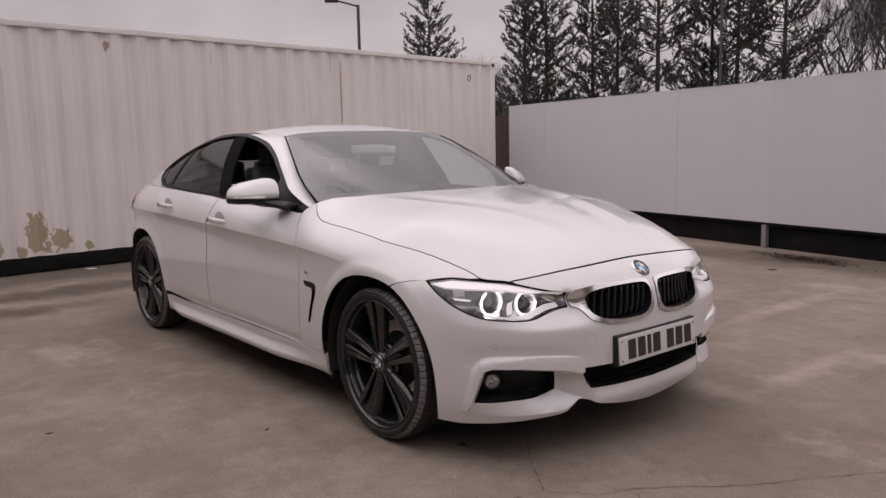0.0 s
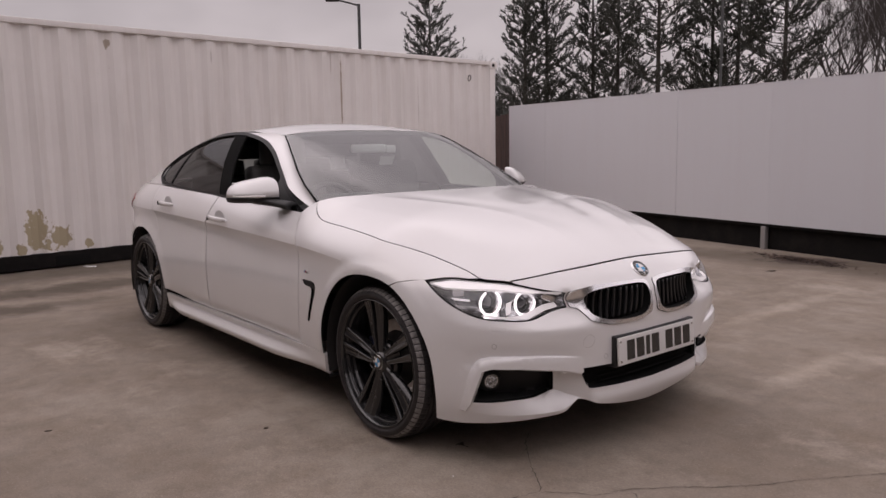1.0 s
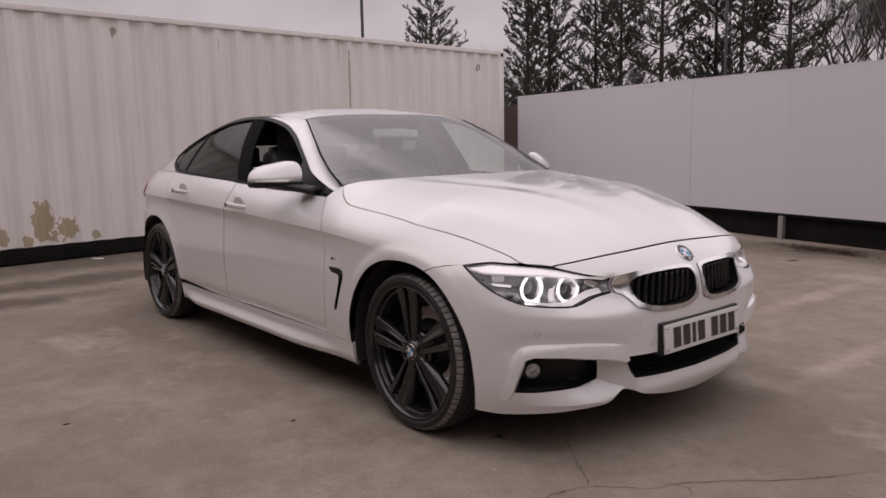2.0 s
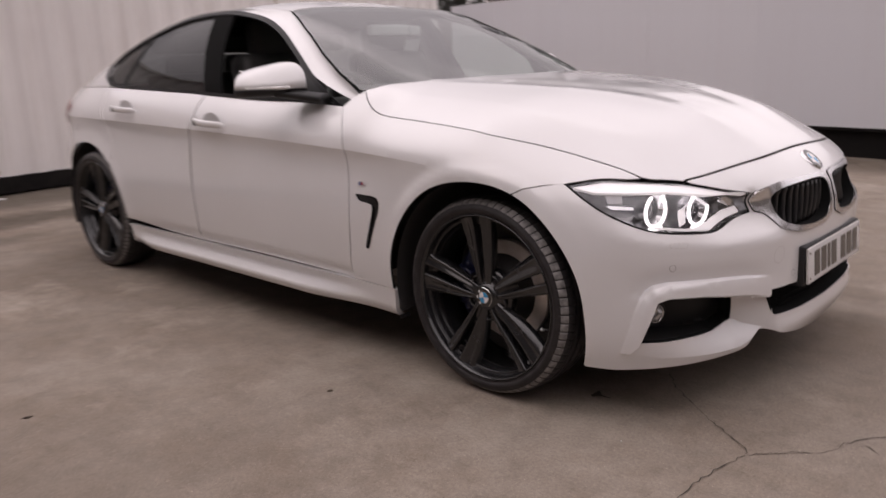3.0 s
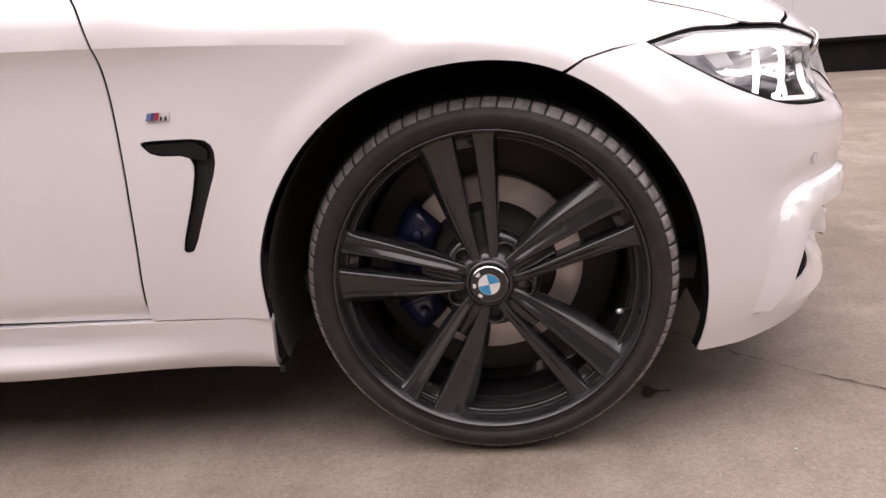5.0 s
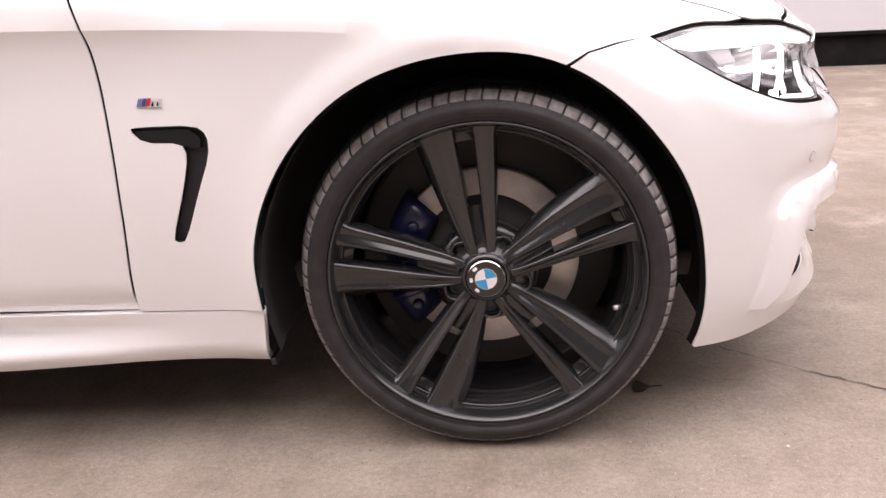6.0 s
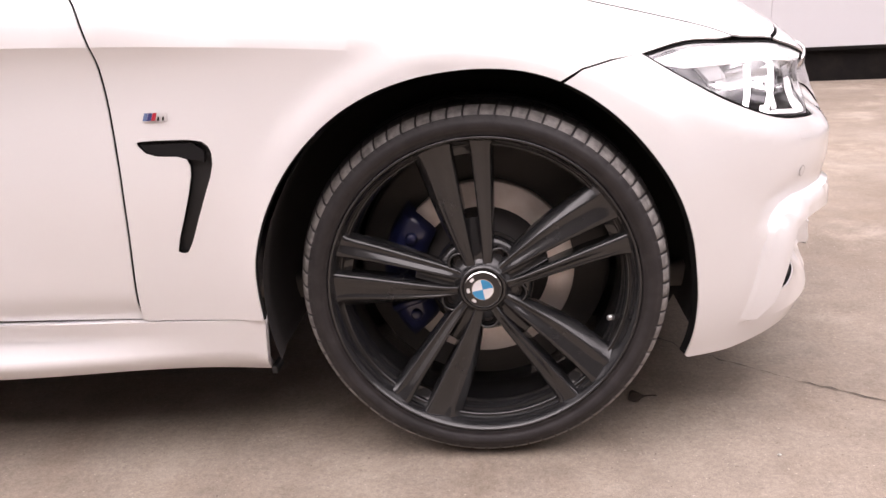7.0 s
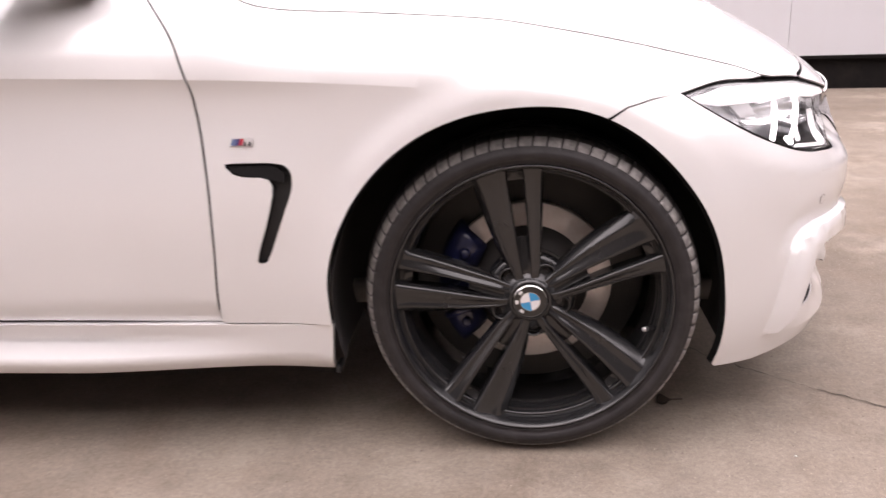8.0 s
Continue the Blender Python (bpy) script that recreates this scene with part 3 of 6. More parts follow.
part("side_sheet", corrugated(Y0 + 0.12, Y1 - 0.13, 0.16, TOP - 0.05, -0.012), CONT, cont, smooth=False)
part("top_rail", box(-0.07, Y0 + 0.1, TOP - 0.062, 0.0, Y1 - 0.1, TOP, 0.006), CONT, cont)
part("bottom_rail", box(-0.09, Y0 + 0.05, 0.015, 0.004, Y1 - 0.05, 0.172, 0.008), DARK, cont)
part("roof_sheet", box(-2.40, Y0 + 0.05, TOP - 0.04, -0.06, Y1 - 0.05, TOP - 0.02), CONT, cont)
part("end_sheet", box(-2.40, Y1 - 0.06, 0.1, -0.05, Y1 - 0.03, TOP - 0.03), CONT, cont)
part("rear_sheet", box(-2.44, Y0, 0.1, -2.40, Y1, TOP - 0.02), CONT, cont)
part("far_end_sheet", box(-2.40, Y0 + 0.03, 0.1, -0.05, Y0 + 0.06, TOP - 0.03), CONT, cont)
part("floor_beam", box(-2.35, Y0 + 0.05, 0.06, -0.1, Y1 - 0.05, 0.16), DARK, cont)
for y in (Y0, Y1 - 0.13):
    part("corner_post", box(-0.13, y, 0.10, 0.002, y + 0.13, TOP - 0.09, 0.012), CONT, cont)
    for z in (0.0, TOP - 0.118):
        c = part("corner_casting", box(-0.15, y - 0.01, z, 0.010, y + 0.165, z + 0.118, 0.012), CONT if z else DARK, cont)
        part("casting_hole", box(0.006, y + 0.045, z + 0.032, 0.0125, y + 0.105, z + 0.086, 0.004), GAP, c)
for y in (-0.55, 1.50):
    part("fork_pocket", box(-0.02, y - 0.18, 0.035, 0.0075, y + 0.18, 0.135, 0.004), GAP, cont)
part("lashing_ring", tube([(0.006 + 0.012 * math.sin(a), 5.65 + 0.03 * math.cos(a), 2.30 + 0.045 * math.sin(a)) for a in [k * math.pi / 8 for k in range(16)]], 0.006, 6, closed=True), TWIG, cont)
scrap("paper_scrap", -6.13, -0.42, 0.10, 5, bpy.data.materials["paper_white"], "crumpled white scrap beside the container", "litter")

# ---- hoarding: smooth panels on short steel posts over a black kick strip ----
WX, WY, WTURN = -1.8, 5.73, -10.3
wall = tagged(empty("wall_hoarding", "smooth white panel hoarding with a dark kick strip", "wall"), kind="structure")
wall.matrix_world = pose(WX, WY, 0, 0, 0, WTURN)
for k in range(-4, 7):
    x = 0.04 + 1.4 * k
    x0 = max(x, -5.2)
    if x + 1.4 < -5.2:
        continue
    part("panel", box(x0 + 0.0012, -0.012 + 0.002 * (k % 2), 0.293, x + 1.3988, 0.03, 1.874, 0.002), WALLP, wall, smooth=False)
part("top_cap", box(-5.21, -0.014, 1.8745, 9.9, 0.034, 1.881), WALLP, wall, smooth=False)
part("bottom_rail", box(-5.2, -0.008, 0.262, 9.9, 0.035, 0.2925, 0.004), DARK, wall)
part("kick_board", box(-5.2, 0.045, 0.0, 9.9, 0.075, 0.29), DARK, wall, smooth=False)
for k in range(-2, 4):
    part("post", box(0.0 + 2.8 * k - 0.03, -0.03, 0.0, 0.0 + 2.8 * k + 0.03, 0.03, 0.265, 0.004), GALV, wall)
# ---- boarded fence in the gap behind the container's corner ----
FENCEW = mat("red_brown_boards", (0.10, 0.055, 0.042), 0.75)
_n = Net(FENCEW)
_n.color(_n.mix(_n.ramp(_n.noise(3, 6, 0.6, stretch=(6, 6, 0.6)), (0.35, 0.0), (0.7, 1.0)), (0.030, 0.017, 0.015), (0.075, 0.040, 0.033)))
fence = tagged(empty("board_fence", "dark red-brown vertical board fence", "fence"))
fence.matrix_world = pose(-10.5, 8.3, 0, 0, 0, -8)
for k in range(30):
    part("board", box(0.15 * k + 0.004, 0, 0.02, 0.15 * k + 0.146, 0.02, 1.80 + 0.012 * ((k * 7) % 3), 0.003), FENCEW, fence, smooth=False)
for z in (0.5, 1.6):
    part("rail", box(0, 0.021, z, 4.5, 0.06, z + 0.07), FENCEW, fence, smooth=False)

# ---- plain unseen walls, added behind the camera to hold back low sky light ----
SKY_BLOCK = mat("sky_block_grey", (0.20, 0.18, 0.165), 0.9)
_n = Net(SKY_BLOCK)
_n.color(_n.mix(_n.ramp(_n.noise(0.8, 6, 0.6), (0.3, 0.0), (0.7, 1.0)), (0.085, 0.078, 0.072), (0.15, 0.135, 0.125)))
tagged(part("wall_south", box(-14, -10.3, 0, 12, -10.0, 9.0), SKY_BLOCK, smooth=False), "plain grey unseen wall added to block low sky", "wall", kind="structure")
tagged(part("wall_east", box(11.5, -10, 0, 11.8, 14, 6.0), SKY_BLOCK, smooth=False), "plain grey unseen wall added to block low sky", "wall", kind="structure")

# ---- the car ----
car = empty("car", "white four-door coupe with matt black wheels and lit headlights", "car")


def glass_mat(name, tint, low=0.04, power=5.0):
    """A thin pane: light goes straight through, tinted, and its gloss grows towards the edge of sight."""
    m = bpy.data.materials.new(name)
    m.use_nodes = True
    t = m.node_tree
    t.nodes.remove(t.nodes["Principled BSDF"])
    out = t.nodes["Material Output"]
    clear, shine, mixer, facing = (t.nodes.new(k) for k in ("ShaderNodeBsdfTransparent", "ShaderNodeBsdfGlossy", "ShaderNodeMixShader", "ShaderNodeLayerWeight"))
    clear.inputs["Color"].default_value = (*tint, 1)
    shine.inputs["Roughness"].default_value = 0.015
    facing.inputs["Blend"].default_value = 0.5
    pw, ml = t.nodes.new("ShaderNodeMath"), t.nodes.new("ShaderNodeMath")
    pw.operation, ml.operation = "POWER", "MULTIPLY_ADD"
    pw.inputs[1].default_value, ml.inputs[1].default_value, ml.inputs[2].default_value = power, 1 - low, low
    t.links.new(facing.outputs["Facing"], pw.inputs[0])
    t.links.new(pw.outputs[0], ml.inputs[0])
    t.links.new(ml.outputs[0], mixer.inputs[0])
    t.links.new(clear.outputs[0], mixer.inputs[1])
    t.links.new(shine.outputs[0], mixer.inputs[2])
    t.links.new(mixer.outputs[0], out.inputs["Surface"])
    return m


SCREEN_GLASS = glass_mat("windscreen_glass", (0.72, 0.80, 0.76), 0.13, 3.0)
CLEAR_GLASS = glass_mat("clear_glass", (0.76, 0.84, 0.80))
TINT_GLASS = glass_mat("tinted_glass", (0.13, 0.135, 0.14), 0.06)
REAR_GLASS = glass_mat("rear_screen_glass", (0.26, 0.28, 0.27), 0.05)
LENS = glass_mat("lamp_cover", (0.95, 0.955, 0.96), 0.07, 4.0)


def body_all(u, z):
    """The body's form, carried on over the nose to the far side."""
    if u <= NOSE_END:
        return body(u, z)
    x, y, z = body(2 * NOSE_END - u, z)
    return (x, -y, z)


def mirror_u(pts):
    return [(2 * NOSE_END - u, z) for u, z in pts]


def arch_line(cx, cz, r, a0, a1):
    """The wheel opening's edge in the body's own plane, from the angle a0 to a1."""
    pts = []
    for i in range(41):
        a = a0 + (a1 - a0) * i / 40
        rr = r - (0.018 * ease(80, 35, a) * ease(-26, 8, a) - 0.006 * ease(92, 125, a) * ease(182, 165, a) if cx > -1 else 0.0)
        x, z = cx + rr * math.cos(radians(a)), cz + rr * math.sin(radians(a))
        u = x
        if x > NOSE_X:
            lo, hi = NOSE_X, NOSE_X + 0.9
            for _ in range(30):
                mid = (lo + hi) / 2
                if body(mid, z)[0] < x:
                    lo = mid
                else:
                    hi = mid
            u = lo
        pts.append((u, z))
    return pts


def edge_distance(p, poly):
    best = 9.0
    for i in range(len(poly)):
        (ax, ay), (bx, by) = poly[i], poly[(i + 1) % len(poly)]
        dx, dy = bx - ax, by - ay
        t = max(0.0, min(1.0, ((p[0] - ax) * dx + (p[1] - ay) * dy) / (dx * dx + dy * dy + 1e-12)))
        best = min(best, math.hypot(p[0] - ax - t * dx, p[1] - ay - t * dy))
    return best


def shrink(poly, d):
    """The outline moved inwards by d."""
    n = len(poly)
    area = sum(poly[i][0] * poly[(i + 1) % n][1] - poly[(i + 1) % n][0] * poly[i][1] for i in range(n))
    s = 1 if area > 0 else -1
    out = []
    for i in range(n):
        a, b, c = poly[i - 1], poly[i], poly[(i + 1) % n]
        t1, t2 = Vector((b[0] - a[0], b[1] - a[1])).normalized(), Vector((c[0] - b[0], c[1] - b[1])).normalized()
        nn = Vector((-(t1.y + t2.y), t1.x + t2.x))
        nn = nn.normalized() / max(0.5, math.sqrt(max(0.05, (1 + t1.dot(t2)) / 2)))
        out.append((b[0] + s * d * nn.x, b[1] + s * d * nn.y))
    return out


# joints and openings, in the body's own plane (run round the car, height)
DOOR_F = spline([(-0.702, 0.925), (-0.648, 0.862), (-0.625, 0.815), (-0.607, 0.745), (-0.598, 0.60), (-0.601, 0.48), (-0.611, 0.36), (-0.614, 0.299)])
DOOR_R = spline([(-1.655, 0.966), (-1.69, 0.85), (-1.715, 0.79), (-1.727, 0.69), (-1.715, 0.46), (-1.712, 0.299)])
REAR_E = spline([(-2.63, 1.0), (-2.595, 0.90), (-2.535, 0.79), (-2.51, 0.70), (-2.528, 0.607)])
WHEEL_Z, ARCH_RAD = 0.329, 0.389
ARCH_F = arch_line(0.0, 0.324, ARCH_RAD, 184, 69)
ARCH_B = arch_line(0.0, 0.324, ARCH_RAD, 68, -22)
ARCH_R = arch_line(-2.81, 0.324, ARCH_RAD, 184, -4)
HOODLINE = spline([(-0.632, 0.978), (-0.577, 0.941), (-0.525, 0.909), (-0.458, 0.891), (-0.30, 0.879), (-0.10, 0.862), (0.10, 0.837), (0.27, 0.806), (0.415, 0.771), (0.505, 0.746), (0.548, 0.728)], 0.04)
HL_TOP = spline([(0.312, 0.715), (0.423, 0.729), (0.526, 0.725), (0.600, 0.721), (0.682, 0.714), (0.805, 0.689), (0.931, 0.666)], 0.03)
HL_LOW = spline([(0.312, 0.715), (0.360, 0.678), (0.435, 0.632), (0.549, 0.589), (0.668, 0.577), (0.782, 0.574), (0.883, 0.597), (0.953, 0.607)], 0.03)
NOSE_TOP = spline([(0.69, 0.716), (0.823, 0.729), (0.94, 0.738), (1.106, 0.747), (1.25, 0.752), (NOSE_END, 0.754)], 0.04)
VENT = rounded([(-0.568, 0.621), (-0.549, 0.624), (-0.455, 0.623), (-0.436, 0.607), (-0.437, 0.574), (-0.463, 0.515), (-0.499, 0.431), (-0.515, 0.426), (-0.523, 0.433), (-0.489, 0.52), (-0.474, 0.575), (-0.483, 0.595), (-0.545, 0.598)], 0.22, 1)
FOG = [(0.573, 0.388), (0.602, 0.397), (0.72, 0.394), (0.852, 0.379), (0.893, 0.3735), (0.899, 0.33), (0.902, 0.277), (0.86, 0.263), (0.80, 0.258), (0.675, 0.262), (0.526, 0.262)]
# round the fog lamp: a raised bar, a scooped pillar beside the opening and a shelf that slopes in under it
BAR = [(0.466, 0.222), (0.487, 0.293), (0.504, 0.361), (0.520, 0.397), (0.535, 0.420), (0.558, 0.436), (0.60, 0.445), (0.70, 0.446), (0.80, 0.443), (0.90, 0.434), (0.992, 0.421), (1.002, 0.40), (1.002, 0.357), (0.99, 0.352)] + FOG[4::-1] + [(0.526, 0.262), (0.50, 0.228)]
PILLAR = [(0.902, 0.366), (0.985, 0.348), (1.006, 0.350), (1.030, 0.286), (1.012, 0.246), (0.955, 0.258), (0.906, 0.275)]
_low = [(0.46, 0.222), (0.60, 0.213), (0.778, 0.209), (0.904, 0.209), (0.96, 0.222), (1.01, 0.240)]
_top = [(0.50, 0.236), (0.529, 0.2595), (0.675, 0.2595), (0.80, 0.2555), (0.86, 0.2605), (0.902, 0.2745), (0.955, 0.256), (1.01, 0.2435)]
SHELF = [(0.505, 0.2285)] + _top[1:] + _low[:0:-1]
shelf_low, shelf_top = pchip(*_low), pchip(*_top)
scoop = pchip((0.52, 0.0), (0.60, -0.005), (0.68, -0.020), (0.80, -0.046), (0.88, -0.063), (0.91, -0.062), (0.955, -0.046), (1.01, -0.022), (1.05, 0.0))
bar_edge = pchip((0.222, 0.466), (0.293, 0.487), (0.361, 0.504), (0.397, 0.520), (0.42, 0.535))
bar_rise = pchip((0.46, 0.004), (0.50, 0.016), (0.53, 0.027), (0.57, 0.025), (0.66, 0.013), (0.85, 0.009), (1.0, 0.0))
KIDNEY = rounded([(0.934, 0.669), (0.995, 0.677), (1.074, 0.685), (1.300, 0.682), (1.366, 0.676), (1.378, 0.620), (1.372, 0.548), (1.302, 0.525), (1.136, 0.527), (1.028, 0.552), (0.990, 0.599), (0.960, 0.608)], 0.12, 1)
KIDNEY_IN = rounded([(1.006, 0.648), (1.048, 0.666), (1.152, 0.671), (1.310, 0.670), (1.358, 0.661), (1.364, 0.620), (1.350, 0.556), (1.280, 0.539), (1.135, 0.545), (1.046, 0.565), (1.016, 0.607)], 0.25, 2)
LOWER = [(0.999, 0.374), (1.15, 0.372), (NOSE_END, 0.372)]
LOWER = LOWER + mirror_u(LOWER[:-1][::-1]) + mirror_u([(1.037, 0.284), (1.2, 0.276)]) + [(NOSE_END, 0.270), (1.2, 0.276), (1.037, 0.284)]
BUMP_LOW = [(0.372, 0.174), (0.468, 0.170), (0.787, 0.188), (0.90, 0.194), (0.95, 0.206), (0.998, 0.238), (1.04, 0.234), (1.08, 0.222), (1.2, 0.198), (1.338, 0.178), (NOSE_END, 0.175)]


ledge = pchip((0.28, 0.64), (0.42, 0.583), (0.47, 0.572), (0.54, 0.556), (0.62, 0.545), (0.75, 0.537), (0.88, 0.530), (1.0, 0.526))


def bumper_form(u, z):
    """The bumper with its raised fog-lamp surrounds, the shelf under them and the lip."""
    x, y, z0 = body_all(u, z)
    v = u if u <= NOSE_END else 2 * NOSE_END - u
    p = (v, z)
    off = 0.0
    if 0.40 < v < 1.12 and z < 0.52:
        sd = edge_distance(p, BAR) * (1 if inside(p, BAR) else -1)
        lip = -0.020 * ease(0.92, 1.0, v) * ease(1.06, 1.01, v)
        if sd > -0.0004:
            ramp = 0.35 + 0.65 * ease(0.0, 0.032, v - bar_edge(z)) if z < 0.42 and v < 0.62 else 1.0
            off += bar_rise(v) * ramp * (ease(-0.0005, 0.006, sd) if z < 0.405 else ease(-0.0005, 0.012, sd))
        elif v > 0.50 and z < (0.40 if v < 0.9 else 0.362):
            k = (z - shelf_low(v)) / max(0.004, shelf_top(v) - shelf_low(v))
            off += (lip + (scoop(v) - lip) * min(1.0, max(0.0, k))) * ease(0.0004, 0.004, -sd)
        else:
            off -= 0.008 * ease(0.055, 0.0, -sd) * ease(0.36, 0.42, z) * ease(1.0, 0.86, v)
    if v > 1.0 and z < 0.275:
        off += 0.012 * ease(0.275, 0.235, z) * ease(1.0, 1.08, v)
    # the ledge under the lamps
    zc = ledge(v)
    off += 0.009 * max(0.0, 1 - (z - zc) / 0.045 if z > zc else 1 - (zc - z) / 0.11) * ease(0.36, 0.50, v) * ease(1.10, 0.98, v)
    if off:
        n = normal_of(body_all, u, z)
        return (x + n.x * off, y + n.y * off, z0 + n.z * off)
    return (x, y, z0)


def skirt_form(u, z):
    """The side skirt: a hollow over a blade that dies out towards the front wheel."""
    k = ease(-0.46, -0.95, u) * ease(-2.44, -2.15, u)
    s = (0.299 - z) / 0.112
    bulge = 0.003 - 0.016 * ease(0.10, 0.45, s) * k + 0.044 * ease(0.46, 0.58, s) * k - 0.022 * ease(0.84, 1.0, s) - 0.014 * s * (1 - k)
    return (u, -(half_width(u) - 0.016 + bulge), z)


_top3 = [cabin(u, z + 0.004) for u, z in ((1.0, 1.333), (0.9, 1.331), (0.75, 1.325), (0.6, 1.317), (0.462, 1.305))]
_rx = pchip(*[(-q[1], q[0]) for q in _top3])
_rz = pchip(*[(-q[1], q[2] - roof_mid(q[0]) + 0.048 * (abs(q[1]) / 0.6) ** 2.4) for q in _top3])


def roof(x, y):
    """The roof: it springs from the windscreen's upper edge."""
    a = min(abs(y), 0.57)
    return (x, y, roof_mid(x) - 0.048 * (abs(y) / 0.6) ** 2.4 + _rz(a) * ease(_rx(a) - 0.35, _rx(a), x))


def cabin_u(x, z):
    if x >= CABIN_X:
        r = min(1.0, (x - CABIN_X) / (screen_x(z) - CABIN_X))
        return math.asin(r ** (CABIN_N / 2)) * 2 / math.pi
    r = min(1.0, (CABIN_X - x) / (CABIN_X - rear_x(z)))
    return -math.asin(r ** 2.2) * 2 / math.pi


def cabin_all(u, z):
    if u <= 1:
        return cabin(u, z)
    x, y, z = cabin(2 - u, z)
    return (x, -y, z)


def crease_line(u0, u1, low=0.0):
    n = max(2, int((u1 - u0) / 0.03))
    return [(u0 + (u1 - u0) * i / n, crease(u0 + (u1 - u0) * i / n) - low) for i in range(n + 1)]


def evenly(line, n):
    """n points at even steps along a line."""
    d = [0.0]
    for p, q in zip(line, line[1:]):
        d.append(d[-1] + math.dist(p, q))
    out, i = [], 0
    for k in range(n):
        t = d[-1] * k / (n - 1)
        while i < len(line) - 2 and d[i + 1] < t:
            i += 1
        f = (t - d[i]) / max(1e-9, d[i + 1] - d[i])
        out.append(tuple(Vector(line[i]).lerp(Vector(line[i + 1]), f)))
    return out


# ---- body panels ----
ROOF_E = [(-1.5, -0.598), (-2.0, -0.60), (-2.5, -0.585), (-2.85, -0.56), (-3.15, -0.545), (-3.52, -0.53)]
SCREEN_E = [(0.435, 0.978), (0.408, 1.04), (0.403, 1.12), (0.428, 1.22), (0.462, 1.305)]
WINDOWS = [(-0.765, 0.925), (-0.943, 1.04), (-1.097, 1.143), (-1.247, 1.23), (-1.42, 1.293), (-1.70, 1.333), (-2.05, 1.325), (-2.35, 1.275), (-2.55, 1.222), (-2.69, 1.165), (-2.762, 1.105), (-2.745, 1.05), (-2.66, 1.010), (-2.165, 0.983), (-1.52, 0.956), (-1.1, 0.942)]
_belt = WINDOWS[12:] + WINDOWS[:1]


def on_cabin(pts):
    return [(cabin_u(x, z), z) for x, z in dense(pts, 0.035)]


def handle(parent, x, z, s, tilt):
    """A bowed pull handle over a round shallow cup, with the recess's shade put into the cup's colour."""
    y = body(x, z)[1]
    line = [(x - 0.115 + 0.23 * i / 16, s * -(y - 0.010 - 0.028 * math.sin(math.pi * i / 16) ** 0.5), z + tilt * (i / 16 - 0.5)) for i in range(17)]
    grip = part("handle", tube(line, lambda t: 0.0145 * min(1.0, 0.55 + 6 * min(t, 1 - t)), 12, squash=(1.0, 0.62)), PAINT, parent)
    part("handle_seam", box(x - 0.072, -0.004, z - 0.0115, x - 0.0695, 0.004, z + 0.0135), GAP, grip, m=pose(0, s * -(y - 0.040), 0))
    rows = []
    bm = bmesh.new()
    for k in range(7):
        r = k / 6
        rows.append([bm.verts.new((x + 0.012 + 0.066 * r * math.cos(a * math.pi / 14), s * -(y - 0.0025 - 0.0022 * math.sin(math.pi * min(1.0, r * 1.02)) * (1 if r > 0.7 else 0.2)), z + 0.008 + 0.037 * r * math.sin(a * math.pi / 14))) for a in range(28)])
    for ra, rb in zip(rows, rows[1:]):
        for a in range(28):
            bm.faces.new([ra[a], ra[(a + 1) % 28], rb[(a + 1) % 28], rb[a]])
    bmesh.ops.remove_doubles(bm, verts=bm.verts, dist=1e-6)
    bmesh.ops.recalc_face_normals(bm, faces=bm.faces)
    part("handle_cup", bm, CUP, parent)


